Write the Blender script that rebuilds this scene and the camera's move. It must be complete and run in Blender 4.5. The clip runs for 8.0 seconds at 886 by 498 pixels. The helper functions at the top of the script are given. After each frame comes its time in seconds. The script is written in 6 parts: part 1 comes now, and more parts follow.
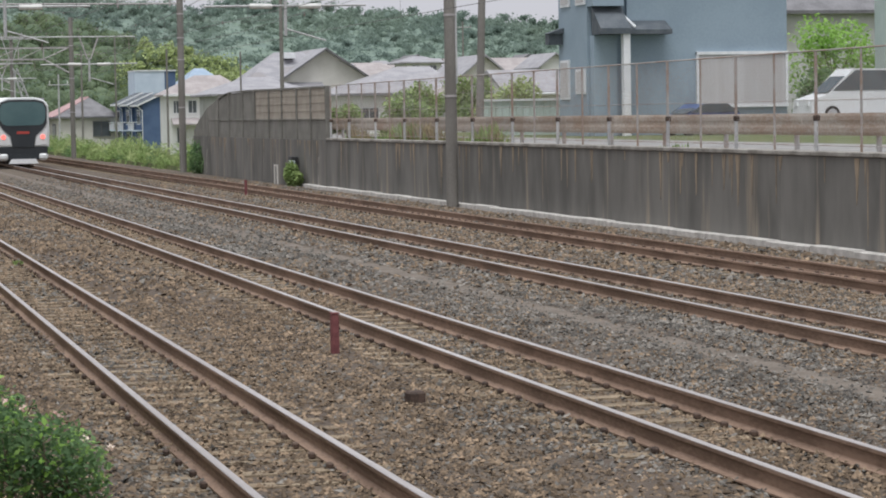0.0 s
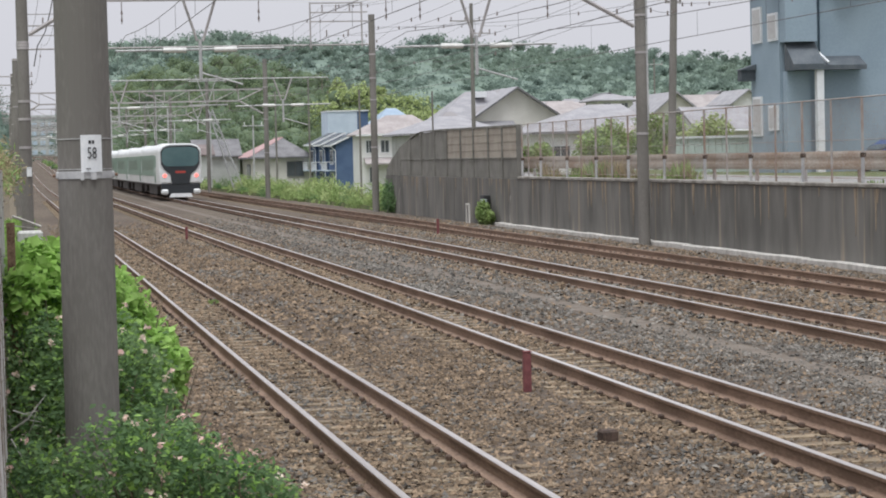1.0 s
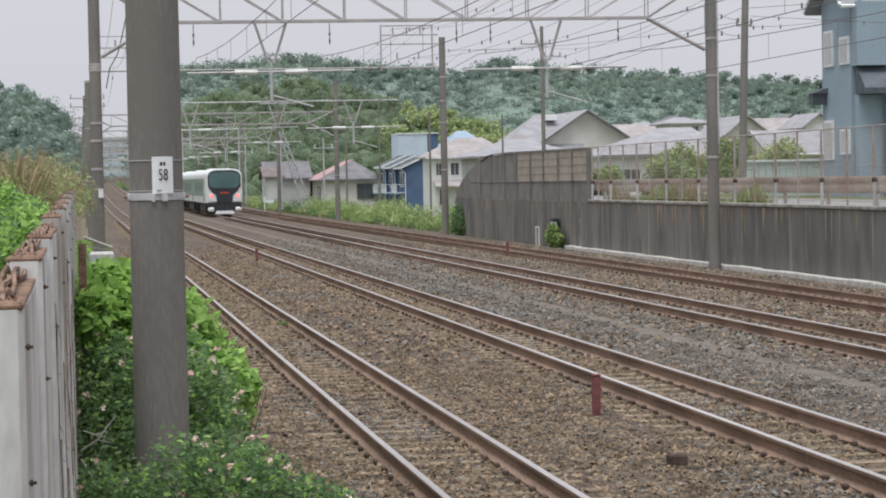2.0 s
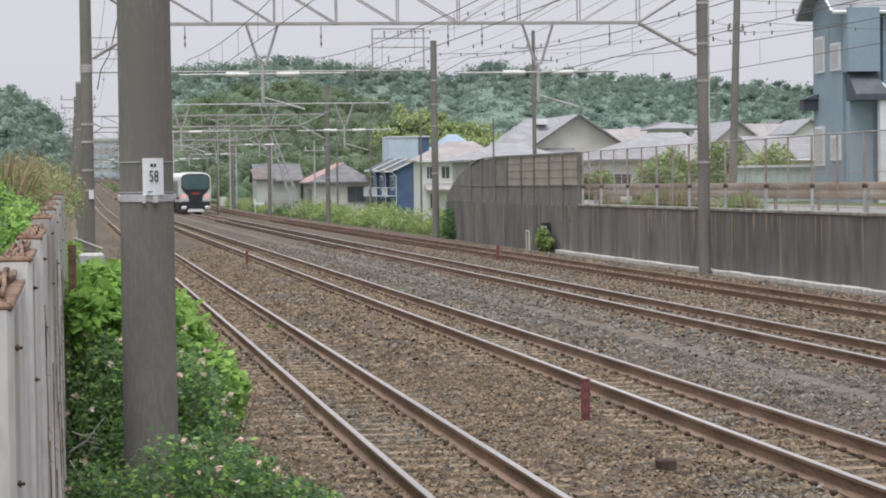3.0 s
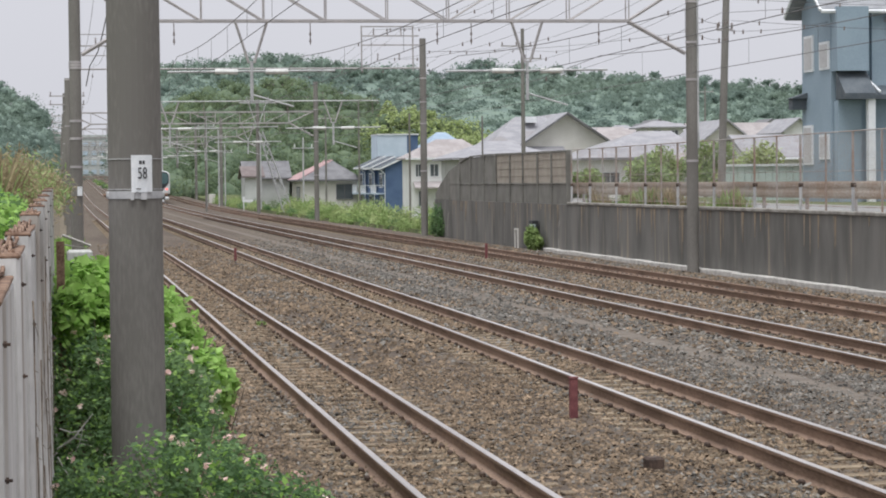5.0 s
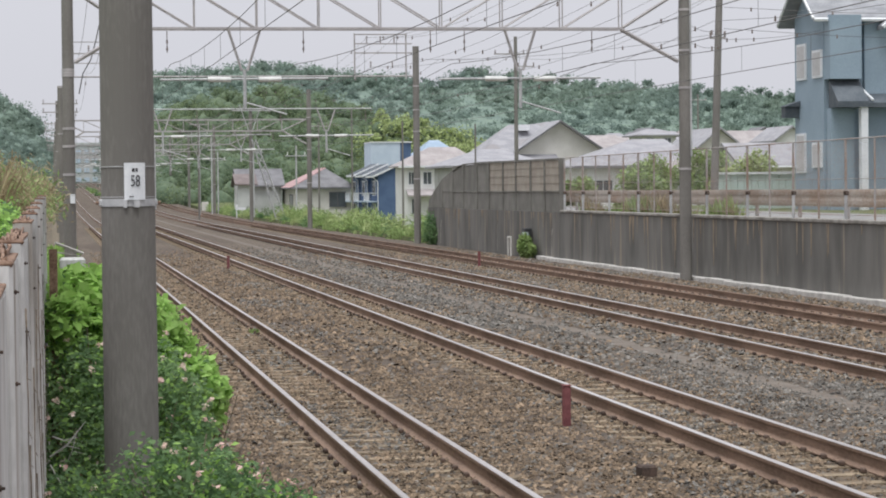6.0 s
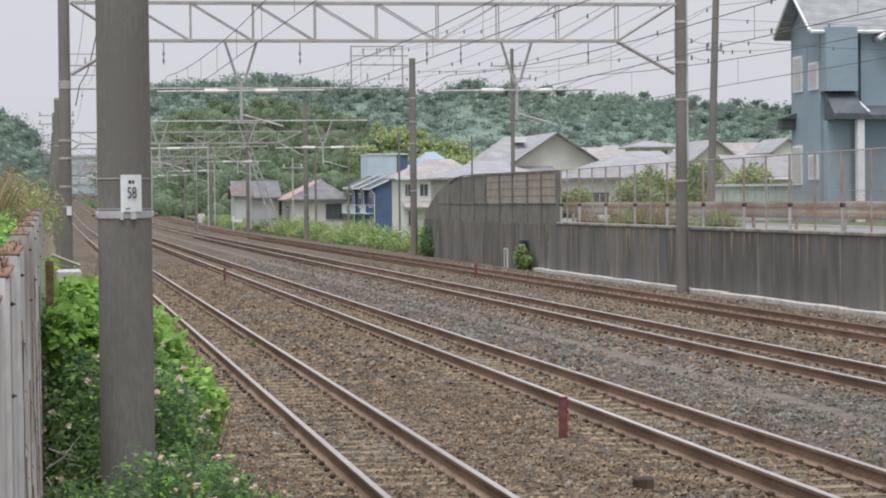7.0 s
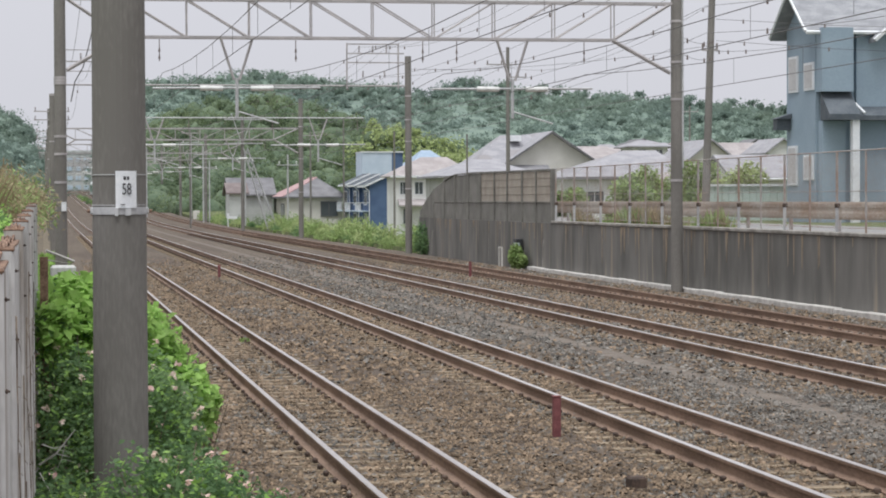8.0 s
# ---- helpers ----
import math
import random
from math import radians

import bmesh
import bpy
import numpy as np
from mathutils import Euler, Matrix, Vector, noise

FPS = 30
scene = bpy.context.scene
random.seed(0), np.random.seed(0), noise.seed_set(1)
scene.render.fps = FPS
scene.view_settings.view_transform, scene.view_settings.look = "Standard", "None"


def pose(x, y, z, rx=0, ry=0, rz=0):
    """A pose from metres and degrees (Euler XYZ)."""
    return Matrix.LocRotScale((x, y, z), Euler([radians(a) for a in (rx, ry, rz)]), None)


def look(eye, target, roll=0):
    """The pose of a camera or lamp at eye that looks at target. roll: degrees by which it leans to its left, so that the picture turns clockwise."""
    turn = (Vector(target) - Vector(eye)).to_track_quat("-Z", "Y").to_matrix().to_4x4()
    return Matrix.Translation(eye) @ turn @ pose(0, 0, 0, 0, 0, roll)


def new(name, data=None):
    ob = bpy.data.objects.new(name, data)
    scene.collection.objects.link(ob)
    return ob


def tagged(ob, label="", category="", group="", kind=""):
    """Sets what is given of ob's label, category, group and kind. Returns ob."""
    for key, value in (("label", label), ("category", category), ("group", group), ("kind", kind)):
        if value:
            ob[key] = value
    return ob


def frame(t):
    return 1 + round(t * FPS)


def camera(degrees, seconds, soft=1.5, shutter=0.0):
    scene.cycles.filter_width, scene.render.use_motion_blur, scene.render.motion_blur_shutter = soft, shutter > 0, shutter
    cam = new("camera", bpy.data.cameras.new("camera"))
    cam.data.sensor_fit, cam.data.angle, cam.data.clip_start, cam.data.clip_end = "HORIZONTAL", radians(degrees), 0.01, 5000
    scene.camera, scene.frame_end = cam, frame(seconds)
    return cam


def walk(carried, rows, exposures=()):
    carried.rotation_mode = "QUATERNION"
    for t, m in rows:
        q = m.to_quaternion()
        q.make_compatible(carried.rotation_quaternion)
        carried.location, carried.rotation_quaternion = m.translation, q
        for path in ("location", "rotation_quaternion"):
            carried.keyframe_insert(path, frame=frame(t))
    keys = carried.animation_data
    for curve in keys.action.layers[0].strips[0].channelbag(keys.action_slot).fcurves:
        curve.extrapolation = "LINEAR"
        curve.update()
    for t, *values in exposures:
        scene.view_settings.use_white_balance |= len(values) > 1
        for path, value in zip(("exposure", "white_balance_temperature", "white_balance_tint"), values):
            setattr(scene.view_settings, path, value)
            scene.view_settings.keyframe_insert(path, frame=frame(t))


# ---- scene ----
# ---------------------------------------------------------------- camera
EYE = (0.0, 0.0, 2.73)
cam = camera(21.4, 8.0, soft=1.9)


def aim(yaw, pitch, roll):
    return Matrix.Translation(EYE) @ pose(0, 0, 0, 90 + pitch, 0, yaw) @ pose(0, 0, 0, 0, 0, roll)


walk(cam, [
    (0.0, aim(-15.12, -3.315, -0.95)),
    (0.1, aim(-14.95, -3.36, -1.03)),
    (0.2, aim(-14.20, -3.38, -0.98)),
    (0.3, aim(-13.50, -3.36, -0.94)),
    (0.5, aim(-12.55, -3.236, -0.916)),
    (0.7, aim(-11.60, -2.80, -1.10)),
    (1.0, aim(-10.448, -2.284, -1.385)),
    (1.5, aim(-9.086, -1.887, -1.36)),
    (1.7, aim(-8.82, -1.765, -1.299)),
    (3.0, aim(-9.002, -1.612, -0.818)),
    (3.5, aim(-9.17, -1.67, -0.735)),
    (4.0, aim(-9.185, -1.751, -0.748)),
    (5.5, aim(-9.347, -1.581, -0.577)),
    (6.0, aim(-9.454, -1.478, -0.611)),
    (6.5, aim(-9.499, -1.332, -0.608)),
    (7.0, aim(-9.542, -1.187, -0.607)),
    (7.5, aim(-9.649, -1.168, -0.545)),
    (8.0, aim(-9.673, -1.233, -0.255)),
], exposures=[(0.0, 0.26), (0.5, 0.44), (1.0, 0.39), (1.5, 0.31), (3.0, 0.40), (8.0, 0.38)])

# ---------------------------------------------------------------- light
world = bpy.data.worlds.new("overcast")
scene.world = world
world.use_nodes = True
wn, wl = world.node_tree.nodes, world.node_tree.links
wn.clear()
sky = wn.new("ShaderNodeTexSky")
sky.sky_type = "NISHITA"
sky.sun_disc = False
sky.sun_elevation, sky.sun_rotation = radians(72), radians(-153)
sky.air_density, sky.dust_density = 1.0, 6.0
hsv = wn.new("ShaderNodeHueSaturation")
hsv.inputs["Saturation"].default_value = 0.15
hsv.inputs["Value"].default_value = 0.12
mixw = wn.new("ShaderNodeMixRGB")
mixw.inputs["Fac"].default_value = 0.8
mixw.inputs["Color2"].default_value = (0.725, 0.733, 0.80, 1)
bg = wn.new("ShaderNodeBackground")
bg.inputs["Strength"].default_value = 0.83
wout = wn.new("ShaderNodeOutputWorld")
wl.new(sky.outputs["Color"], hsv.inputs["Color"])
wl.new(hsv.outputs["Color"], mixw.inputs["Color1"])
wl.new(mixw.outputs["Color"], bg.inputs["Color"])
wl.new(bg.outputs["Background"], wout.inputs["Surface"])
sun_data = bpy.data.lights.new("sun", "SUN")
sun_data.energy, sun_data.angle, sun_data.color = 2.35, radians(40), (0.965, 0.985, 1.0)
sun_ob = new("sun", sun_data)
sun_ob.matrix_basis = look((0, 0, 60), (8, 16, 0))
scene.view_settings.exposure = 0.40


# ---------------------------------------------------------------- materials
def mat(name, c1, c2, scale=8.0, rough=0.85, metal=0.0, bump=0.3, fine=60.0, c3=None, c3_at=0.62,
        stretch=(1, 1, 1), c3_scale=0.45, c3_stretch=None, per_object=0.0, island=0.0, bump_dist=0.01, spec=0.3):
    """Two-scale noise colour with optional stains (c3) and bump, in object metres."""
    m = bpy.data.materials.new(name)
    m.use_nodes = True
    n, l = m.node_tree.nodes, m.node_tree.links
    b = n["Principled BSDF"]
    b.inputs["Roughness"].default_value, b.inputs["Metallic"].default_value = rough, metal
    b.inputs["Specular IOR Level"].default_value = spec
    tc = n.new("ShaderNodeTexCoord")
    mp = n.new("ShaderNodeMapping")
    mp.inputs["Scale"].default_value = stretch
    l.new(tc.outputs["Object"], mp.inputs["Vector"])
    big = n.new("ShaderNodeTexNoise")
    big.inputs["Scale"].default_value, big.inputs["Detail"].default_value = scale, 6
    small = n.new("ShaderNodeTexNoise")
    small.inputs["Scale"].default_value, small.inputs["Detail"].default_value = fine, 4
    l.new(mp.outputs["Vector"], big.inputs["Vector"])
    l.new(mp.outputs["Vector"], small.inputs["Vector"])
    add = n.new("ShaderNodeMath")
    add.operation = "ADD"
    half = n.new("ShaderNodeMath")
    half.operation = "MULTIPLY_ADD"
    half.inputs[1].default_value, half.inputs[2].default_value = 0.6, -0.3
    l.new(small.outputs["Fac"], half.inputs[0])
    l.new(big.outputs["Fac"], add.inputs[0])
    l.new(half.outputs[0], add.inputs[1])
    ramp = n.new("ShaderNodeValToRGB")
    ramp.color_ramp.elements[0].position, ramp.color_ramp.elements[1].position = 0.36, 0.64
    ramp.color_ramp.elements[0].color, ramp.color_ramp.elements[1].color = (*c1, 1), (*c2, 1)
    l.new(add.outputs[0], ramp.inputs["Fac"])
    col = ramp.outputs["Color"]
    if c3:
        st = n.new("ShaderNodeTexNoise")
        st.inputs["Scale"].default_value, st.inputs["Detail"].default_value = scale * c3_scale, 5
        mp2 = n.new("ShaderNodeMapping")
        mp2.inputs["Scale"].default_value = c3_stretch or stretch
        mp2.inputs["Location"].default_value = (3.1, 7.7, 1.3)
        l.new(tc.outputs["Object"], mp2.inputs["Vector"])
        l.new(mp2.outputs["Vector"], st.inputs["Vector"])
        r2 = n.new("ShaderNodeValToRGB")
        r2.color_ramp.elements[0].position, r2.color_ramp.elements[1].position = c3_at - 0.06, c3_at + 0.07
        l.new(st.outputs["Fac"], r2.inputs["Fac"])
        mx = n.new("ShaderNodeMixRGB")
        l.new(r2.outputs["Color"], mx.inputs["Fac"])
        l.new(col, mx.inputs["Color1"])
        mx.inputs["Color2"].default_value = (*c3, 1)
        col = mx.outputs["Color"]
    if per_object or island:
        hv = n.new("ShaderNodeHueSaturation")
        if island:
            src = n.new("ShaderNodeNewGeometry").outputs["Random Per Island"]
        else:
            src = n.new("ShaderNodeObjectInfo").outputs["Random"]
        k = n.new("ShaderNodeMath")
        k.operation = "MULTIPLY_ADD"
        amt = per_object or island
        k.inputs[1].default_value, k.inputs[2].default_value = amt, 1 - amt / 2
        l.new(src, k.inputs[0])
        l.new(k.outputs[0], hv.inputs["Value"])
        l.new(col, hv.inputs["Color"])
        col = hv.outputs["Color"]
    l.new(col, b.inputs["Base Color"])
    if bump:
        bp = n.new("ShaderNodeBump")
        bp.inputs["Strength"].default_value, bp.inputs["Distance"].default_value = bump, bump_dist
        l.new(add.outputs[0], bp.inputs["Height"])
        l.new(bp.outputs["Normal"], b.inputs["Normal"])
    return m


def glow(name, color, strength):
    m = mat(name, color, color, bump=0)
    b = m.node_tree.nodes["Principled BSDF"]
    b.inputs["Emission Color"].default_value, b.inputs["Emission Strength"].default_value = (*color, 1), strength
    return m


def leaf_mat(name, c1, c2, island=0.6, scale=0.9, through_light=0.4):
    """Leaf: diffuse front with light passing through."""
    m = mat(name, c1, c2, scale=scale, rough=0.6, bump=0, fine=5, island=island, spec=0.2)
    n, l = m.node_tree.nodes, m.node_tree.links
    b = n["Principled BSDF"]
    tr = n.new("ShaderNodeBsdfTranslucent")
    mx = n.new("ShaderNodeMixShader")
    mx.inputs["Fac"].default_value = through_light
    l.new(b.inputs["Base Color"].links[0].from_socket, tr.inputs["Color"])
    l.new(b.outputs["BSDF"], mx.inputs[1])
    l.new(tr.outputs["BSDF"], mx.inputs[2])
    l.new(mx.outputs["Shader"], n["Material Output"].inputs["Surface"])
    return m


M_BALLAST = mat("ballast_ground", (0.08, 0.063, 0.049), (0.165, 0.134, 0.104), 6, 0.95, bump=1.0, fine=22, bump_dist=0.04,
                c3=(0.10, 0.078, 0.062), c3_at=0.52, c3_scale=0.16, c3_stretch=(1.2, 0.07, 1))
M_STONE_BROWN = mat("ballast_brown", (0.088, 0.063, 0.042), (0.228, 0.166, 0.112), 3, 0.9, bump=0.3, fine=50, island=1.1)
M_STONE_GREY = mat("ballast_grey", (0.075, 0.07, 0.063), (0.198, 0.182, 0.161), 3, 0.9, bump=0.3, fine=50, island=1.1)
M_PATH = mat("path_sand", (0.125, 0.105, 0.087), (0.185, 0.157, 0.13), 2, 0.95, bump=0.5, fine=40, bump_dist=0.02)
M_RUST_RAIL = mat("rail_rust", (0.165, 0.108, 0.077), (0.275, 0.188, 0.138), 3, 0.75, bump=0.2, fine=40, stretch=(1, 0.25, 1))
M_RUST_HEAD = mat("rusty_head", (0.16, 0.10, 0.07), (0.26, 0.17, 0.12), 3, 0.6, bump=0.1, fine=40)
M_HEAD = mat("polished_steel", (0.43, 0.395, 0.38), (0.56, 0.525, 0.51), 1, 0.42, 0.5, bump=0.05, fine=30, stretch=(1, 0.1, 1), spec=0.5)
M_SLEEPER = mat("sleeper_concrete", (0.17, 0.13, 0.088), (0.285, 0.225, 0.155), 5, 0.9, bump=0.3, fine=60, per_object=0.35)
M_CLIP = mat("clip_iron", (0.05, 0.036, 0.03), (0.11, 0.075, 0.058), 8, 0.8, bump=0.2)
M_POLE = mat("pole_concrete", (0.175, 0.165, 0.15), (0.235, 0.222, 0.204), 1.6, 0.9, bump=0.25, fine=45, c3=(0.15, 0.138, 0.125), stretch=(1, 1, 0.25))
M_WALL = mat("wall_concrete", (0.122, 0.118, 0.109), (0.205, 0.197, 0.182), 0.8, 0.95, bump=0.3, fine=2.6, c3=(0.31, 0.265, 0.21), c3_at=0.64, c3_scale=1.6, c3_stretch=(1, 2.2, 0.16), stretch=(1, 0.6, 0.2))
M_STREAK = mat("run_off_stain", (0.20, 0.165, 0.13), (0.36, 0.285, 0.205), 2.5, 0.95, bump=0.2, fine=14, stretch=(1, 4, 0.6))
M_COPING = mat("coping_concrete", (0.20, 0.185, 0.165), (0.36, 0.34, 0.31), 2, 0.9, bump=0.3, fine=30)
M_KERB = mat("pale_concrete", (0.40, 0.38, 0.355), (0.60, 0.575, 0.54), 3, 0.9, bump=0.3, fine=40)
M_PLANK = mat("weathered_concrete", (0.48, 0.472, 0.46), (0.66, 0.65, 0.635), 3, 0.95, bump=0.5, fine=40, c3=(0.33, 0.29, 0.25), c3_at=0.56, stretch=(1, 1, 0.3), per_object=0.2)
M_RUST = mat("rusted_iron", (0.12, 0.07, 0.048), (0.29, 0.19, 0.135), 9, 0.85, bump=0.4, fine=60)
M_FENCE = mat("rusted_galvanised", (0.43, 0.41, 0.40), (0.33, 0.245, 0.20), 1.6, 0.7, 0.2, bump=0.2, fine=30)
M_STEEL = mat("galvanised_steel", (0.42, 0.42, 0.43), (0.58, 0.58, 0.58), 2, 0.6, 0.3, bump=0.1, fine=20)
M_STEEL_RUST = mat("aged_steel", (0.38, 0.36, 0.36), (0.50, 0.47, 0.465), 2, 0.7, 0.2, bump=0.1, fine=20)
M_WIRE = mat("wire_dark", (0.10, 0.10, 0.10), (0.16, 0.15, 0.15), 5, 0.6, bump=0)
M_INSUL = mat("insulator_glaze", (0.13, 0.10, 0.09), (0.2, 0.16, 0.14), 9, 0.4, bump=0, spec=0.5)
M_INSUL_W = mat("insulator_white", (0.62, 0.62, 0.60), (0.75, 0.75, 0.72), 9, 0.4, bump=0, spec=0.5)
M_SIGN = mat("white_enamel", (0.72, 0.74, 0.76), (0.82, 0.83, 0.84), 10, 0.5, bump=0.05, c3=(0.55, 0.54, 0.52), c3_at=0.72)
M_BLACK = mat("black_paint", (0.03, 0.03, 0.035), (0.06, 0.06, 0.06), 20, 0.6, bump=0)
M_RED_POST = mat("maroon_paint", (0.15, 0.052, 0.056), (0.225, 0.085, 0.085), 10, 0.75, bump=0.3, fine=60)
M_SOIL = mat("soil", (0.10, 0.085, 0.06), (0.20, 0.165, 0.12), 2, 0.95, bump=0.6, fine=20, bump_dist=0.03)
M_GRASS_G = mat("grass_ground", (0.06, 0.09, 0.03), (0.15, 0.16, 0.07), 1, 0.95, bump=0.7, fine=12, bump_dist=0.05)
M_ASPHALT = mat("asphalt", (0.20, 0.195, 0.19), (0.30, 0.295, 0.285), 2, 0.9, bump=0.4, fine=50)
M_BARRIER = mat("barrier_panel", (0.165, 0.16, 0.143), (0.225, 0.218, 0.197), 1.3, 0.8, bump=0.15, fine=25, per_object=0.2)
M_BARRIER_TAN = mat("barrier_tan", (0.32, 0.28, 0.235), (0.40, 0.36, 0.305), 1.3, 0.7, bump=0.15, fine=25, per_object=0.12)
M_LEAF_BRIGHT = leaf_mat("leaf_bright", (0.24, 0.42, 0.09), (0.42, 0.62, 0.20), through_light=0.5)
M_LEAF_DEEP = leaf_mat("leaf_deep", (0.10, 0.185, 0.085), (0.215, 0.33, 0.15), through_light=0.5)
M_LEAF_YELLOW = leaf_mat("leaf_yellow", (0.31, 0.38, 0.155), (0.44, 0.51, 0.25))
M_WEED = leaf_mat("weed_green", (0.20, 0.29, 0.10), (0.36, 0.46, 0.19))
M_DRY = leaf_mat("dry_grass", (0.28, 0.225, 0.13), (0.42, 0.36, 0.23))
# distance haze is painted into these leaves: paler, bluer base colour
M_WOOD_FAR = leaf_mat("far_foliage_hazed", (0.19, 0.253, 0.225), (0.25, 0.318, 0.255), scale=0.03, island=0.15, through_light=0.65)
M_WOOD_MID = leaf_mat("mid_foliage", (0.12, 0.17, 0.10), (0.225, 0.285, 0.15), scale=0.08, island=0.3, through_light=0.5)
M_FLOWER = leaf_mat("pink_flower", (0.86, 0.56, 0.53), (0.94, 0.80, 0.70), island=0.15)
M_TWIG = mat("twig_bark", (0.14, 0.11, 0.08), (0.26, 0.21, 0.16), 10, 0.9, bump=0.3)


# ---------------------------------------------------------------- mesh tools
class Mesh:
    """Collects vertices and faces of one mesh; slot picks the material."""

    def __init__(self):
        self.v, self.f, self.s = [], [], []

    def face(self, pts, slot=0):
        i = len(self.v)
        self.v += [tuple(p) for p in pts]
        self.f.append(tuple(range(i, i + len(pts))))
        self.s.append(slot)

    def box(self, x0, x1, y0, y1, z0, z1, slot=0, m=None, bevel=0.0):
        if bevel:
            return self.chamfered(x0, x1, y0, y1, z0, z1, slot, m, bevel)
        i = len(self.v)
        pts = [Vector(p) for p in ((x0, y0, z0), (x1, y0, z0), (x1, y1, z0), (x0, y1, z0), (x0, y0, z1), (x1, y0, z1), (x1, y1, z1), (x0, y1, z1))]
        self.v += [tuple(m @ p) if m else tuple(p) for p in pts]
        for q in ((0, 3, 2, 1), (4, 5, 6, 7), (0, 1, 5, 4), (1, 2, 6, 5), (2, 3, 7, 6), (3, 0, 4, 7)):
            self.f.append(tuple(i + k for k in q))
            self.s.append(slot)

    def chamfered(self, x0, x1, y0, y1, z0, z1, slot, m, b):
        bm = bmesh.new()
        bmesh.ops.create_cube(bm, size=1)
        for vert in bm.verts:
            vert.co = Vector(((x0 + x1) / 2 + vert.co.x * (x1 - x0), (y0 + y1) / 2 + vert.co.y * (y1 - y0), (z0 + z1) / 2 + vert.co.z * (z1 - z0)))
        bmesh.ops.bevel(bm, geom=bm.edges[:], offset=b, segments=1, affect="EDGES")
        self.add_bm(bm, slot, m)

    def add_bm(self, bm, slot=0, m=None):
        i = len(self.v)
        bm.verts.index_update()
        self.v += [tuple(m @ x.co) if m else tuple(x.co) for x in bm.verts]
        for face in bm.faces:
            self.f.append(tuple(i + x.index for x in face.verts))
            self.s.append(slot)
        bm.free()

    def tube(self, p0, p1, r0, r1=None, n=8, slot=0, cap=True):
        r1 = r0 if r1 is None else r1
        p0, p1 = Vector(p0), Vector(p1)
        d = (p1 - p0).normalized()
        a = d.orthogonal().normalized()
        b = d.cross(a)
        i = len(self.v)
        for p, r in ((p0, r0), (p1, r1)):
            for k in range(n):
                t = 2 * math.pi * k / n
                self.v.append(tuple(p + (a * math.cos(t) + b * math.sin(t)) * r))
        for k in range(n):
            k2 = (k + 1) % n
            self.f.append((i + k, i + k2, i + n + k2, i + n + k))
            self.s.append(slot)
        if cap:
            self.f.append(tuple(i + k for k in reversed(range(n))))
            self.f.append(tuple(i + n + k for k in range(n)))
            self.s += [slot, slot]

    def prism(self, outline, axis, a, b, slot=0, path=None):
        """Extrudes a closed 2D outline along x or y from a to b."""
        n = len(outline)
        i = len(self.v)
        for t in (a, b):
            for p, q in outline:
                self.v.append((t, p, q) if axis == "x" else (p, t, q))
        for k in range(n):
            k2 = (k + 1) % n
            self.f.append((i + k, i + k2, i + n + k2, i + n + k))
            self.s.append(slot)
        self.f.append(tuple(i + k for k in reversed(range(n))))
        self.f.append(tuple(i + n + k for k in range(n)))
        self.s += [slot, slot]

    def mesh(self, name, mats, smooth=False):
        me = bpy.data.meshes.new(name)
        me.from_pydata(self.v, [], self.f)
        for mt in mats if isinstance(mats, (list, tuple)) else [mats]:
            me.materials.append(mt)
        if any(self.s):
            me.polygons.foreach_set("material_index", self.s)
        if smooth:
            me.polygons.foreach_set("use_smooth", [True] * len(me.polygons))
        bm = bmesh.new()
        bm.from_mesh(me)
        bmesh.ops.recalc_face_normals(bm, faces=bm.faces)
        bm.to_mesh(me)
        bm.free()
        return me


def part(name, mb, mats, parent=None, label="", smooth=False):
    ob = new(name, mb.mesh(name, mats, smooth))
    ob.parent = parent
    return tagged(ob, label) if label else ob


def thing(name, label, category, at=(0, 0, 0), rz=0, group="", kind=""):
    ob = new(name)
    ob.matrix_basis = pose(*at, 0, 0, rz)
    ob.empty_display_size = 0.2
    return tagged(ob, label, category, group, kind)


def slope(y):
    """Height of the line above its level stretch."""
    t = max(0.0, y - 182.7)
    return 3.29e-5 * t * t if t < 180 else 3.29e-5 * 180 * 180 + (t - 180) * 2 * 3.29e-5 * 180


def cloud(n, seed, sample, size, droop=0.5, aspect=0.55):
    """n leaves (folded diamonds) as arrays; sample(rng, n) gives their places."""
    rng = np.random.default_rng(seed)
    p = sample(rng, n)
    n = len(p)
    d = rng.normal(size=(n, 3))
    d[:, 2] = d[:, 2] * 0.6 - droop * 0.3
    d /= np.linalg.norm(d, axis=1)[:, None]
    u = rng.normal(size=(n, 3))
    u[:, 2] = np.abs(u[:, 2]) + 0.6
    s = np.cross(d, u)
    s /= np.linalg.norm(s, axis=1)[:, None] + 1e-9
    nn = np.cross(s, d)
    k = (size * rng.uniform(0.55, 1.3, n))[:, None]
    w = k * aspect * 0.5
    v = np.stack([p - d * k * 0.5, p + s * w + nn * w * 0.35, p + d * k * 0.5, p - s * w + nn * w * 0.35], 1).reshape(-1, 3)
    return v


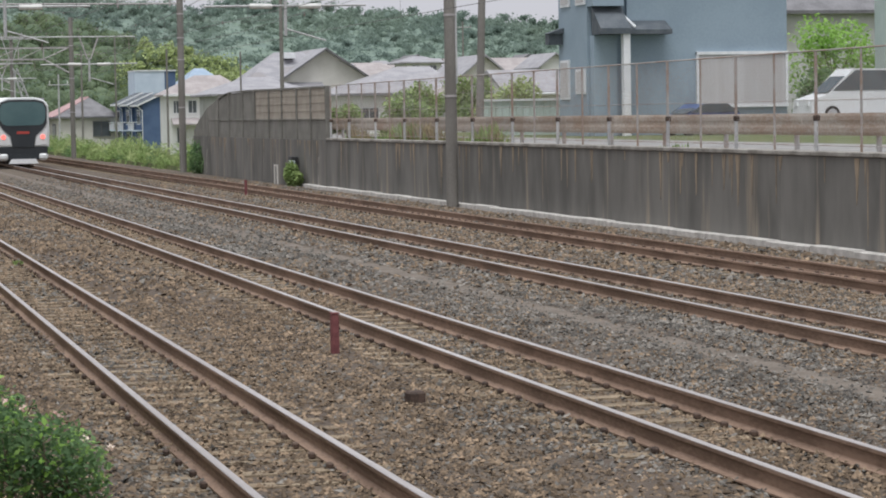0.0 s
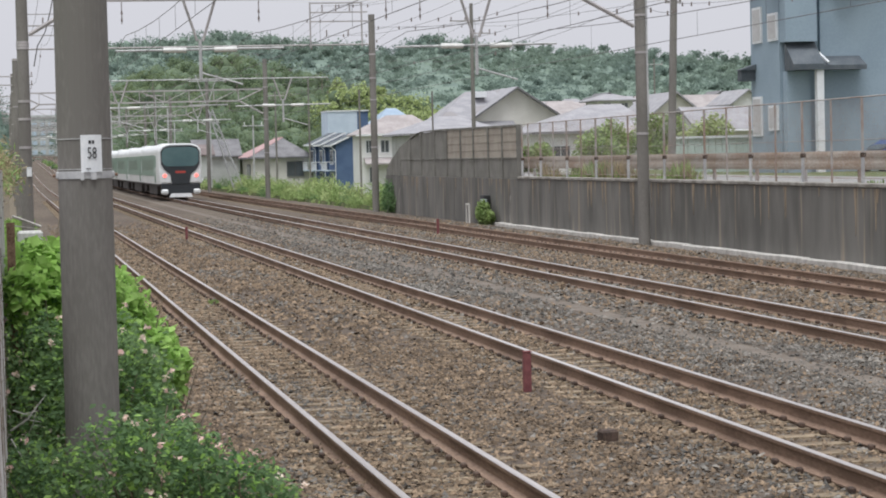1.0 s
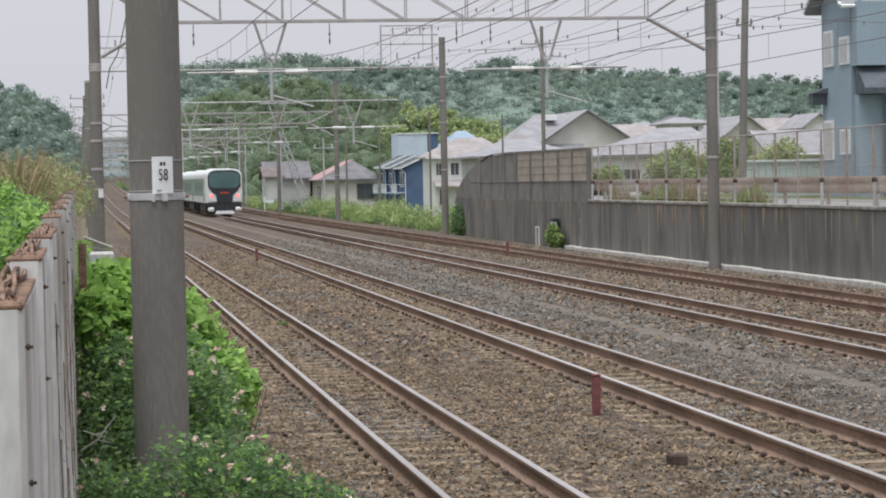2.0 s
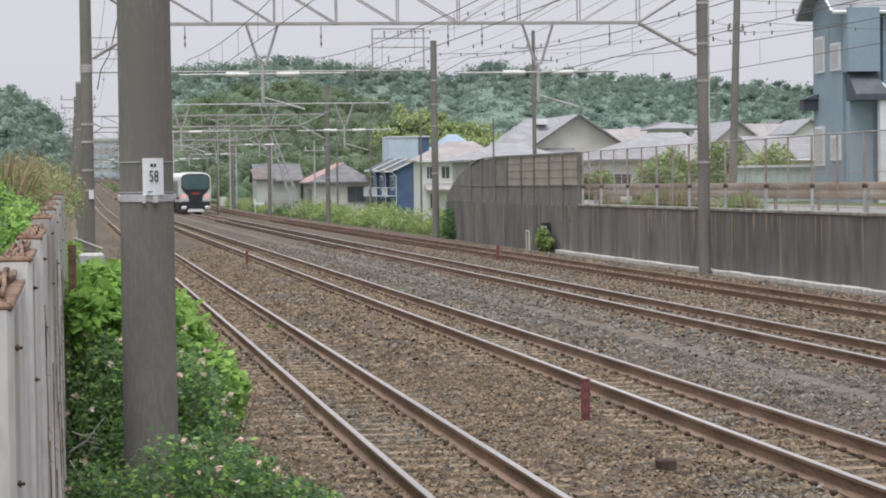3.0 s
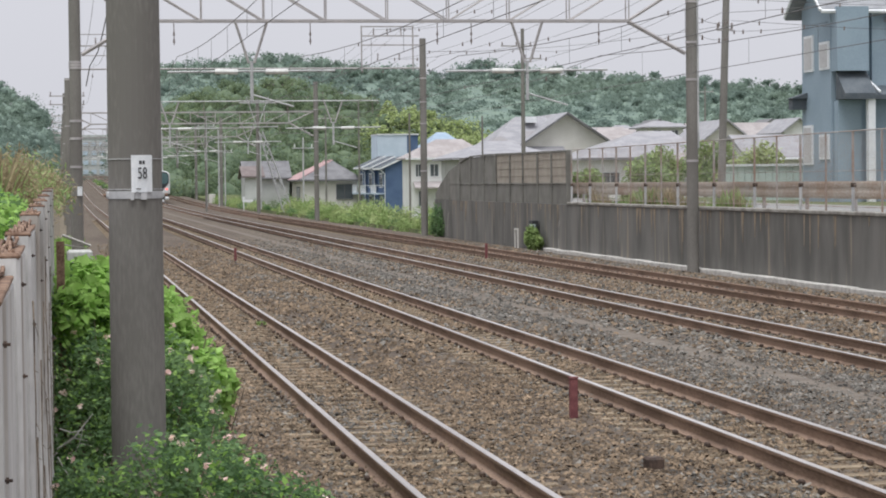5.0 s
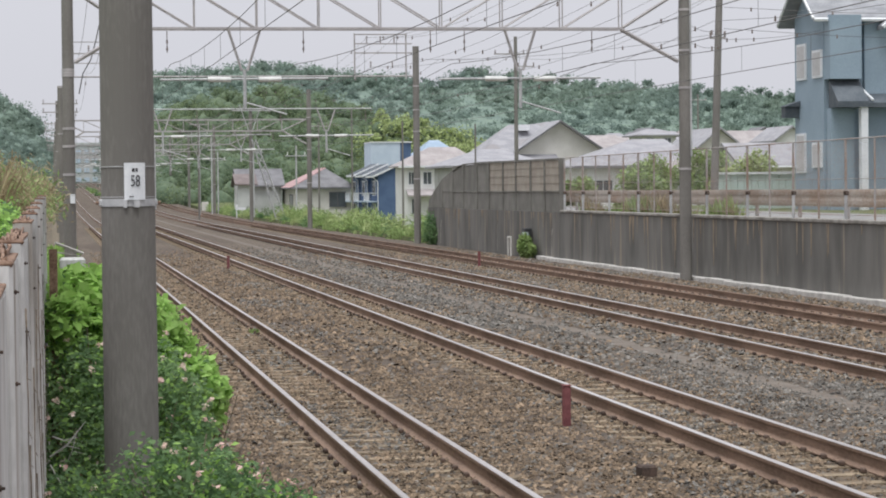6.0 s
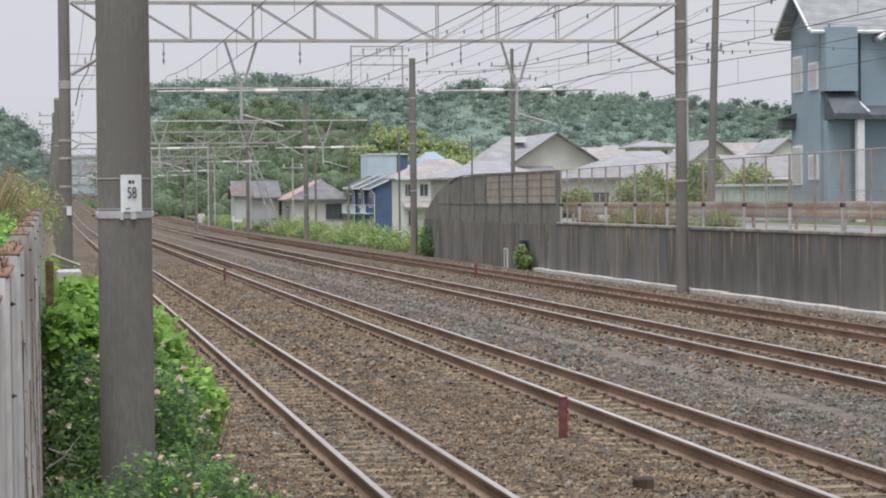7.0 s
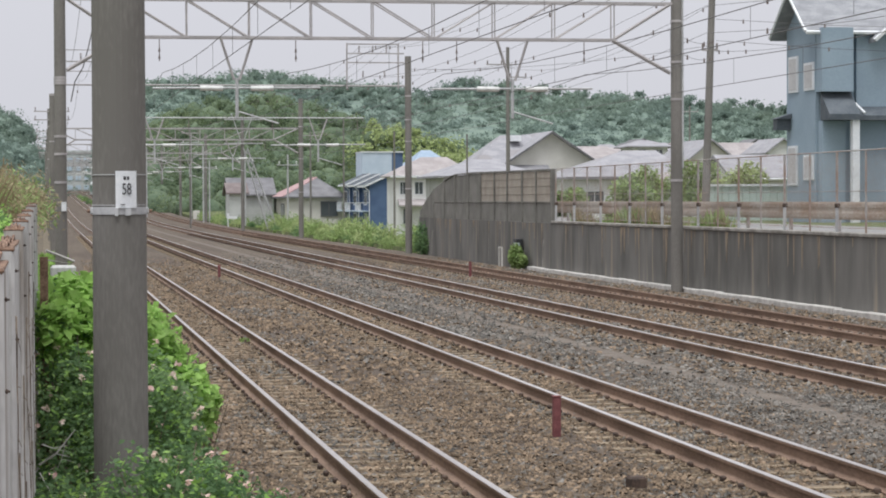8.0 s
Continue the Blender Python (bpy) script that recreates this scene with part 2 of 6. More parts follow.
def leaf_mesh(name, groups, mats):
    """groups: list of (vertex array of quads, slot)."""
    v = np.concatenate([g[0] for g in groups])
    me = bpy.data.meshes.new(name)
    nq = len(v) // 4
    base = np.arange(nq) * 4
    tri = np.stack([base, base + 1, base + 2, base, base + 2, base + 3], 1).reshape(-1, 3)
    me.vertices.add(len(v))
    me.vertices.foreach_set("co", v.ravel())
    me.loops.add(nq * 6)
    me.loops.foreach_set("vertex_index", tri.ravel())
    me.polygons.add(nq * 2)
    me.polygons.foreach_set("loop_start", np.arange(nq * 2) * 3)
    me.polygons.foreach_set("loop_total", np.full(nq * 2, 3))
    for mt in mats:
        me.materials.append(mt)
    slots = np.concatenate([np.full(len(g[0]) // 2, g[1]) for g in groups])
    me.polygons.foreach_set("material_index", slots)
    me.update()
    me.validate()
    return me


def blobs(centres, radii, shell=0.35):
    """A sampler: places in the outer shells of several ellipsoids."""
    centres, radii = np.array(centres, float), np.array(radii, float)
    vol = radii.prod(1) ** (2 / 3)

    def sample(rng, n):
        i = rng.choice(len(centres), n, p=vol / vol.sum())
        d = rng.normal(size=(n, 3))
        d /= np.linalg.norm(d, axis=1)[:, None]
        r = 1 - shell * rng.random(n) ** 1.5 + rng.normal(size=n) * 0.07
        return centres[i] + d * radii[i] * r[:, None]
    return sample


# ---------------------------------------------------------------- ground
TRACK_X = (3.386, 6.966, 11.514, 15.742)
RAIL_TOP = (0.18, 0.228, 0.231, 0.131)


# cross profile of the gravel bed: level under each track, low banks between
BED_X = [1.0, 1.9, 2.2, 4.6, 5.2, 5.8, 8.2, 8.9, 9.35, 9.75, 10.2, 12.8, 13.6, 14.3, 17.0, 18.3]
BED_Z = [-0.12, -0.03, -0.012, -0.012, 0.0, 0.034, 0.034, 0.045, 0.06, 0.06, 0.05, 0.038, 0.0, -0.062, -0.062, -0.05]


def build_ground():
    """One sheet to the horizon: rail bed, raised ground behind the wall, bank beside the fence."""
    xs = [-900, -300, -60, -12, -4, -1.6, -0.9, 0.0] + BED_X + [19.2, 19.25, 26, 60, 150, 400, 1200]
    ys = [-300, -60, -10, 0, 6, 10, 14, 18, 22, 26, 30, 36, 42, 50, 60, 70, 80, 90, 100, 110, 118, 119, 125, 140, 160, 182, 200, 225, 250, 280, 320, 380, 450, 560, 700, 1000, 3500]

    def height(x, y):
        bed = slope(y)
        if x >= 19.2:
            if x > 19.22:
                return 1.72 + bed if y <= 118 else (-1.0 if y < 320 else 0.2 + bed) if 22 < x < 100 else 0.1 + bed
            return -0.12
        if x <= -0.9:
            return bed - 0.1 + (1.7 if x < -1 and y > 12 else 0.6)
        return float(np.interp(x, BED_X, BED_Z)) + bed
    mb = Mesh()
    nx = len(xs)
    for y in ys:
        for x in xs:
            mb.v.append((x, y, height(x, y)))
    for j in range(len(ys) - 1):
        for i in range(nx - 1):
            mb.f.append((j * nx + i, j * nx + i + 1, (j + 1) * nx + i + 1, (j + 1) * nx + i))
            x, y = (xs[i] + xs[i + 1]) / 2, (ys[j] + ys[j + 1]) / 2
            mb.s.append(1 if x > 19.2 or x < -0.9 else 2 if 9.3 < x < 9.8 else 3 if x < 1.2 else 0)
    ob = new("ground", mb.mesh("ground", [M_BALLAST, M_GRASS_G, M_PATH, M_SOIL]))
    tagged(ob, "brown gravel rail bed with soil and grass verges", "ground", kind="structure")


build_ground()


def stones(name, label, count, x0, x1, y0, y1, size, material, seed, keep):
    rng = np.random.default_rng(seed)
    x, y = rng.uniform(x0, x1, count), rng.uniform(y0, y1, count)
    ok = keep(x, y, rng.random(count))
    x, y = x[ok], y[ok]
    n = len(x)
    z = np.interp(x, BED_X, BED_Z) + rng.uniform(-0.012, 0.028, n) + 0.016 * np.sin(x * 2.3 + 1) * np.sin(y * 0.7)
    base = np.array([(1, 0, 0), (0, 1, 0), (-1, 0, 0), (0, -1, 0), (0, 0, 1)], float)
    s = size * rng.uniform(0.55, 1.25, (n, 1, 1)) * 0.5
    v = base[None] * s * rng.uniform(0.65, 1.25, (n, 5, 1)) + rng.normal(size=(n, 5, 3)) * s * 0.34
    a = rng.uniform(0, 6.28, n)
    c, sn = np.cos(a)[:, None], np.sin(a)[:, None]
    v = np.stack([v[..., 0] * c - v[..., 1] * sn, v[..., 0] * sn + v[..., 1] * c, v[..., 2] * 0.8], -1)
    v += np.stack([x, y, z], 1)[:, None]
    tri = np.array([(0, 1, 4), (1, 2, 4), (2, 3, 4), (3, 0, 4)])
    f = (tri[None] + (np.arange(n) * 5)[:, None, None]).reshape(-1, 3)
    me = bpy.data.meshes.new(name)
    me.vertices.add(n * 5)
    me.vertices.foreach_set("co", v.reshape(-1))
    me.loops.add(len(f) * 3)
    me.loops.foreach_set("vertex_index", f.ravel())
    me.polygons.add(len(f))
    me.polygons.foreach_set("loop_start", np.arange(len(f)) * 3)
    me.polygons.foreach_set("loop_total", np.full(len(f), 3))
    me.materials.append(material)
    me.update()
    ob = new(name, me)
    tagged(ob, label, "gravel", kind="stuff")


def grey_zone(x, y):
    """Where newer grey stone lies: both sides of the walkway, and patches."""
    return np.where(x < 7.9, 0.10, 0.34) + np.exp(-((x - 9.3) / 1.3) ** 2) * 0.5 + 0.35 * (np.sin(x * 1.7 + y * 0.21) * np.sin(y * 0.33 + 2) > 0.55)


def not_path(x):
    edge = np.random.default_rng(len(x)).normal(0, 0.13, len(x))
    return np.abs(x + edge - 9.56) > 0.2


def thinning(y):
    return np.random.default_rng(8).random(len(y)) < np.clip((112 - y) / 45, 0, 1)


stones("ballast_stones", "brown weathered crushed stone between the rails", 160000, 1.0, 18.3, 12.5, 34, 0.05, M_STONE_BROWN, 3,
       lambda x, y, r: (r > grey_zone(x, y)) & not_path(x))
stones("ballast_stones", "newer grey crushed stone beside the walkway", 160000, 1.0, 18.3, 12.5, 34, 0.05, M_STONE_GREY, 4,
       lambda x, y, r: (r < grey_zone(x, y)) & not_path(x))
stones("ballast_stones", "brown weathered crushed stone further along the line", 105000, 1.6, 18.3, 34, 112, 0.085, M_STONE_BROWN, 5,
       lambda x, y, r: (r > grey_zone(x, y)) & not_path(x) & thinning(y))
stones("ballast_stones", "newer grey crushed stone further along the line", 105000, 1.6, 18.3, 34, 112, 0.085, M_STONE_GREY, 6,
       lambda x, y, r: (r < grey_zone(x, y)) & not_path(x) & thinning(y))


# ---------------------------------------------------------------- tracks
def rail_outline(sgn=1):
    half = [(0.0, 0.174), (0.026, 0.174), (0.0325, 0.168), (0.0325, 0.140), (0.011, 0.127), (0.009, 0.04), (0.02, 0.03), (0.0725, 0.014), (0.0725, 0.0)]
    return half[1:] + [(-p, q) for p, q in reversed(half[1:])]


def build_rail(x, top, parent, polished):
    ys = [-20, 10, 60, 120, 182] + list(range(195, 380, 15)) + [450, 600, 900]
    out = rail_outline()
    n = len(out)
    mb = Mesh()
    for y in ys:
        for p, q in out:
            mb.v.append((x + p, y, top - 0.174 + q + slope(y)))
    for j in range(len(ys) - 1):
        for k in range(n):
            k2 = (k + 1) % n
            mb.f.append((j * n + k, j * n + k2, (j + 1) * n + k2, (j + 1) * n + k))
            mb.s.append(1 if k in (n - 1, 0, n - 2) else 0)
    mb.f.append(tuple(range(n)))
    mb.s.append(0)
    part("rail", mb, [M_RUST_RAIL, M_HEAD if polished else M_RUST_HEAD], parent,
         "running rail with a polished head" if polished else "dull rusted rail")


def sleeper_mesh():
    mb = Mesh()
    prof = [(-0.12, -0.16), (0.12, -0.16), (0.10, 0.0), (-0.10, 0.0)]
    mb.v += [(x, p, q) for x in (-1.0, 1.0) for p, q in prof]
    for k in range(4):
        k2 = (k + 1) % 4
        mb.f.append((k, k2, 4 + k2, 4 + k))
        mb.s.append(0)
    mb.f += [(3, 2, 1, 0), (4, 5, 6, 7)]
    mb.s += [0, 0]
    for rx in (-0.5335, 0.5335):
        for dx in (-0.115, 0.115):
            mb.box(rx + dx - 0.026, rx + dx + 0.026, -0.042, 0.042, 0.0, 0.052, 1, bevel=0.012)
    return mb.mesh("sleeper", [M_SLEEPER, M_CLIP])


def clip_run(mb, tx, top, y):
    for rx in (-0.5335, 0.5335):
        for dx in (-0.115, 0.115):
            x = tx + rx + dx
            mb.box(x - 0.03, x + 0.03, y - 0.05, y + 0.05, top - 0.19, top - 0.115, 1)
    mb.box(tx - 1, tx + 1, y - 0.1, y + 0.1, top - 0.25, top - 0.185, 0)


SLEEPER = sleeper_mesh()
SPACING = (0.59, 0.60, 0.61, 0.60)
for i, tx in enumerate(TRACK_X):
    track = thing("railway_track", ("narrow-gauge track with bright rails on weathered concrete sleepers" if i < 3
                  else "narrow-gauge siding track with rusted rails beside the wall"), "railway track", group="parallel tracks", kind="structure")
    for s in (-0.5335, 0.5335):
        build_rail(tx + s, RAIL_TOP[i], track, i < 3)
    y = 17.0 + 0.13 * i
    count = 0
    far = Mesh()
    while y < 180:
        if count < 130:
            ob = new("sleeper", SLEEPER)
            ob.matrix_basis = pose(tx + 0.015 * math.sin(count * 1.7), y, RAIL_TOP[i] - 0.178, 0, 0, 0.6 * math.sin(count * 2.9))
            ob.parent = track
        else:
            clip_run(far, tx, RAIL_TOP[i], y)
        y += SPACING[i]
        count += 1
    ob = part("far_sleepers", far, [M_SLEEPER, M_CLIP], track)
    tagged(ob, kind="stuff")


# ---------------------------------------------------------------- retaining wall, barrier and fence
def build_wall():
    wall = thing("wall_retaining", "dark streaked concrete retaining wall beside the siding", "wall", kind="structure")
    y = 20.0
    k = 0
    while y < 118.4:
        y1 = min(y + 8.0, 118.4)
        mb = Mesh()
        mb.box(18.97, 19.27, y + 0.002, y1 - 0.002, -0.3, 1.78, bevel=0.012)
        part("wall_panel", mb, M_WALL, wall)
        y = y1
        k += 1
    rng = random.Random(31)
    for k in range(90):
        yy = 30 + 84 * rng.random()
        wd, ln = rng.uniform(0.03, 0.14), rng.uniform(0.2, 1.1) * (1 if k % 5 else 1.5)
        mb = Mesh()
        pts = [(yy - wd, 1.755), (yy + wd, 1.755), (yy + wd * 0.5, 1.755 - ln * 0.45), (yy + wd * 0.25, 1.755 - ln), (yy - wd * 0.1, 1.755 - ln * 0.9), (yy - wd * 0.55, 1.755 - ln * 0.35)]
        mb.prism(pts, "x", 18.966 - 0.0001 * k, 18.9705)
        part("rust_streak", mb, M_STREAK, wall, "rusty run-off stain")
    for yy, w in ((88.2, 0.3), (114.2, 0.45), (99.5, 0.12)):
        mb = Mesh()
        mb.prism([(yy + w, 0.0), (yy + w, 0.75), (yy + w * 0.5, 1.1), (yy - w * 0.4, 1.2), (yy + w * 0.3, 0.95), (yy + w * 0.55, 0.6), (yy + w * 0.6, 0.0)], "x", 18.965, 18.9705)
        part("lime_stain", mb, M_COPING, wall, "pale lime stain")
    mb = Mesh()
    mb.box(18.93, 19.36, 20, 86.8, 1.78, 1.87, bevel=0.015)
    part("coping", mb, M_COPING, wall, "weathered concrete coping")
    mb = Mesh()
    y = 20.0
    while y < 89:
        mb.box(18.68 + 0.03 * math.sin(y), 18.965, y, y + 1.98, -0.1, 0.05 + 0.01 * math.sin(y * 1.3), bevel=0.015)
        y += 2.0
    ob = new("kerb", mb.mesh("kerb", M_KERB))
    tagged(ob, "pale concrete drain cover at the foot of the wall", "kerb", kind="structure")


build_wall()


def build_barrier():
    """Panelled noise barrier on the far part of the wall, its end stepping down."""
    b = thing("noise_barrier", "dark grey panelled noise barrier with tan windows on a concrete wall", "barrier")
    ends = [86.85, 89.65, 92.4, 95.4, 98.2, 101.4, 104.4, 107.95, 110.9, 113.9, 116.4, 118.2]
    tops = [3.84, 3.85, 3.86, 3.87, 3.88, 3.9, 3.9, 3.87, 3.58, 3.2, 2.62, 2.1]

    def slab(xa, xb, ya, yb, low, ta, tb):
        mb = Mesh()
        for x in (xa, xb):
            mb.v += [(x, ya, low), (x, yb, low), (x, yb, tb), (x, ya, ta)]
        mb.f += [(3, 2, 1, 0), (4, 5, 6, 7), (0, 1, 5, 4), (1, 2, 6, 5), (2, 3, 7, 6), (3, 0, 4, 7)]
        mb.s += [0] * 6
        return mb

    for i in range(len(ends) - 1):
        y0, y1, t0, t1 = ends[i], ends[i + 1], tops[i], tops[i + 1]
        part("lower_panel", slab(18.99, 19.1, y0 + 0.06, y1 - 0.02, 1.79, min(2.56, t0 - 0.07), min(2.56, t1 - 0.07)), M_BARRIER, b)
        if t1 > 2.7:
            tan = i < 5
            up = part("upper_panel", slab(19.0, 19.06, y0 + 0.08, y1 - 0.03, 2.6, t0 - 0.08, t1 - 0.08), M_BARRIER_TAN if tan else M_BARRIER, b, "translucent tan panel" if tan else "")
            if tan:
                for z in (2.9, 3.21, 3.52):
                    mb = Mesh()
                    mb.box(18.985, 19.0, y0 + 0.08, y1 - 0.03, z - 0.012, z + 0.012)
                    part("glazing_bar", mb, M_BARRIER_TAN, up)
        mb = Mesh()
        w = 0.13 if i in (0, 2) else 0.06
        mb.box(18.94, 19.12, y0 - w, y0 + 0.08, 1.79, t0, bevel=0.01)
        part("post", mb, M_BARRIER, b)
        part("top_rail", slab(18.96, 19.12, y0 + 0.08, y1, min(t0, t1) - 0.4 if i > 7 else t0 - 0.07, t0, t1) if i <= 7 else slab(18.97, 19.11, y0 + 0.08, y1, 1.79, t0, t1), M_BARRIER, b)
    mb = Mesh()
    mb.box(18.95, 19.11, 86.86, 113.8, 2.565, 2.6)
    part("middle_rail", mb, M_BARRIER, b)


build_barrier()


def build_fence():
    f = thing("mesh_fence", "rust-stained wire mesh fence on the coping of the wall", "fence")
    y = 22.0
    k = 0
    ys = []
    while y < 86.6:
        ys.append(y)
        y += 2.05
    ys.append(86.6)
    for k, y in enumerate(ys):
        mb = Mesh()
        mb.tube((19.1, y, 1.87), (19.1, y, 3.84), 0.026 if k % 2 else 0.034, n=8)
        part("post", mb, M_FENCE, f)
        if k % 2 == 0:
            mb = Mesh()
            mb.box(19.05, 19.17, y - 0.05, y + 0.05, 2.46, 2.57, bevel=0.015)
            part("clamp", mb, M_CLIP, f, "dark bolted clamp")
            mb = Mesh()
            mb.tube((19.1, y, 1.872), (19.1, y, 2.46), 0.045, n=8)
            part("sleeve", mb, M_STEEL, f, "pale galvanised sleeve")
    for z in (3.83, 2.86, 1.98):
        mb = Mesh()
        mb.tube((19.1, ys[0], z), (19.1, ys[-1], z), 0.017 if z > 3 else 0.007, n=6)
        part("rail", mb, M_FENCE, f)
    mb = Mesh()
    for k in range(int((ys[-1] - ys[0]) / 0.09)):
        y = ys[0] + k * 0.09
        for sgn in (-1, 1):
            a = (19.1, y, 1.95)
            b = (19.1, y + sgn * 1.0, 3.8)
            if ys[0] < b[1] < ys[-1]:
                mb.tube(a, b, 0.0018, n=3, cap=False)
    ob = part("wire_mesh", mb, M_FENCE, f, "thin diamond wire mesh")
    tagged(ob, kind="stuff")
    # long rusted roadside rail behind the fence
    g = thing("guard_rail", "long rust-streaked guard rail along the road behind the fence", "guard rail")
    y = 22.0
    while y < 100:
        mb = Mesh()
        mb.prism([(20.345, 2.14), (20.33, 2.2), (20.33, 2.3), (20.342, 2.35), (20.342, 2.4), (20.33, 2.46), (20.33, 2.54), (20.345, 2.6), (20.36, 2.6), (20.36, 2.14)], "y", y, y + 3.96)
        part("beam", mb, M_GUARD, g)
        mb = Mesh()
        mb.tube((20.45, y + 0.5, 1.7), (20.45, y + 0.5, 2.45), 0.06, n=8)
        part("post", mb, M_FENCE, g)
        y += 4.0


M_GUARD = mat("guard_rust", (0.45, 0.395, 0.35), (0.31, 0.225, 0.17), 1.1, 0.75, bump=0.1, fine=14, stretch=(1, 0.5, 2), per_object=0.3)
build_fence()


def build_road():
    mb = Mesh()
    mb.box(20.0, 26.5, 10, 125, 1.5, 1.75)
    ob = new("road", mb.mesh("road", M_ASPHALT))
    tagged(ob, "grey asphalt lane above the retaining wall", "road", kind="structure")


build_road()


# ---------------------------------------------------------------- catenary portals
def pole(x, y, height, r0=0.19, r1=0.165, z0=-0.2, name="concrete_pole", label="round grey concrete catenary pole", bands=(3.2, 5.6, 6.7, 7.9)):
    p = thing(name, label, "pole", (x, y, slope(y)), group="line poles")
    mb = Mesh()
    mb.tube((0, 0, z0), (0, 0, height), r0, r1, n=28)
    part("shaft", mb, M_POLE, p, smooth=False)
    for b in bands:
        if b < height:
            r = r0 + (r1 - r0) * b / height + 0.012
            mb = Mesh()
            mb.tube((0, 0, b), (0, 0, b + 0.07), r, r, n=24)
            part("clamp_band", mb, M_STEEL_RUST, p)
    return p


def insulator(mb, p, length=0.35, r=0.06, slot=0, down=True):
    x, y, z = p
    for k in range(4):
        zz = z - length * (k + 0.5) / 4 if down else z + length * (k + 0.5) / 4
        mb.tube((x, y, zz - 0.02), (x, y, zz + 0.025), r, r * 0.5, n=8, slot=slot)
    mb.tube((x, y, z), (x, y, z - length if down else z + length), 0.015, n=5, slot=slot)


def truss_beam(y, x0=0.69, x1=18.31, zb=7.36, depth=1.08, panels=9, fat=0.034):
    b = thing("truss_beam", "grey steel truss beam spanning four tracks", "beam", (0, y, slope(y)), group="truss beams")
    for dy in (-0.22, 0.22):
        for z, xa, xb in ((zb + depth, x0, x1), (zb, x0 + 1.6, x1 - 1.75)):
            mb = Mesh()
            mb.box(xa, xb, dy - fat * 0.7, dy + fat * 0.7, z - fat, z + fat)
            part("chord", mb, M_STEEL_RUST, b)
    step = (x1 - 1.75 - x0 - 1.6) / (panels - 1)
    for k in range(panels):
        x = x0 + 1.6 + step * k
        mb = Mesh()
        mb.box(x - 0.025, x + 0.025, -0.2, 0.2, zb, zb + 0.05)
        for dy in (-0.2, 0.2):
            mb.tube((x, dy, zb), (x, dy, zb + depth), 0.02, n=5)
        part("vertical", mb, M_STEEL_RUST, b)
        if k < panels - 1:
            mb = Mesh()
            for dy in (-0.2, 0.2):
                if k < (panels + 1) // 2:
                    mb.tube((x, dy, zb + depth), (x + step, dy, zb), 0.023, n=5)
                else:
                    mb.tube((x, dy, zb), (x + step, dy, zb + depth), 0.023, n=5)
            part("diagonal", mb, M_STEEL_RUST, b)
    for xa, xb in ((x0 + 1.6, x0), (x1 - 1.75, x1)):
        mb = Mesh()
        mb.tube((xa, 0, zb), (xb, 0, zb + depth), 0.05, n=6)
        mb.tube((xa, 0, zb), (xb, 0, zb - 0.95), 0.06, n=6)
        part("knee_brace", mb, M_STEEL_RUST, b)
    return b


def hanger(x, y, z, drop=1.2, half=0.46):
    h = thing("drop_arm", "V-shaped steel drop arm with insulators under a truss beam", "drop arm", (x, y, slope(y)), group="drop arms")
    for s in (-1, 1):
        mb = Mesh()
        mb.tube((s * half, 0, z), (s * 0.08, 0, z - drop), 0.04, n=6)
        part("arm", mb, M_STEEL_RUST, h)
    mb = Mesh()
    mb.tube((0, 0, z - drop - 1.1), (0, 0, z - drop + 0.05), 0.05, n=6)
    mb.tube((-2.4, 0, z - drop - 0.25), (2.4, 0, z - drop - 0.22), 0.032, n=6)
    part("cross_bar", mb, M_STEEL, h)
    for s in (-1, 1):
        mb = Mesh()
        mb.tube((s * 0.4, 0, z - drop - 0.25), (s * 1.05, 0, z - drop - 0.24), 0.075, n=8)
        part("insulator", mb, M_INSUL_W, h)
    mb = Mesh()
    mb.tube((0.0, 0, z - drop - 0.9), (1.2, 0, z - drop - 1.25), 0.025, n=5)
    part("steady_arm", mb, M_STEEL, h)


def rod_insulators(y, z, xs):
    for x in xs:
        h = thing("hanging_insulator", "dark insulator string hanging from a beam", "insulator", (x, y, slope(y)), group="insulators")
        mb = Mesh()
        mb.tube((0, 0, z), (0, 0, z - 0.62), 0.014, n=5)
        for dz in (0.3, 0.5):
            mb.tube((0, 0, z - dz - 0.05), (0, 0, z - dz + 0.05), 0.035, 0.02, n=8)
        part("string", mb, M_INSUL, h)


# near pole with its plate
near = pole(0.55, 17.3, 10.5, 0.202, 0.182, z0=-0.4, label="round grey concrete pole with a white number plate among bushes", bands=())
mb = Mesh()
mb.tube((0, 0, 2.625), (0, 0, 2.68), 0.203, n=32)
part("steel_band", mb, M_STEEL, near, "galvanised strap with turned ends")
mb = Mesh()
mb.tube((-0.235, -0.04, 2.65), (0.235, -0.04, 2.65), 0.012, n=6)
part("strap_bolt", mb, M_RUST, near, "rusty strap bolt")
mb = Mesh()
mb.box(-0.04, -0.015, -0.222, -0.196, 2.615, 2.672)
part("strap_end", mb, M_STEEL, near, "folded strap end")
mb = Mesh()
mb.box(0.035, 0.075, -0.22, -0.192, 2.618, 2.668)
part("strap_end", mb, M_STEEL, near, "folded strap end")
for s2 in (-1, 1):
    mb = Mesh()
    mb.box(s2 * 0.198 - 0.014, s2 * 0.198 + 0.014, -0.06, 0.0, 2.63, 2.676, bevel=0.006)
    part("strap_lug", mb, M_STEEL, near, "projecting strap lug")
for z in (2.91, 2.69):
    mb = Mesh()
    mb.tube((0, 0, z), (0, 0, z + 0.006), 0.201, n=32)
    part("wire_tie", mb, M_STEEL, near)
plate = Mesh()
prof = []
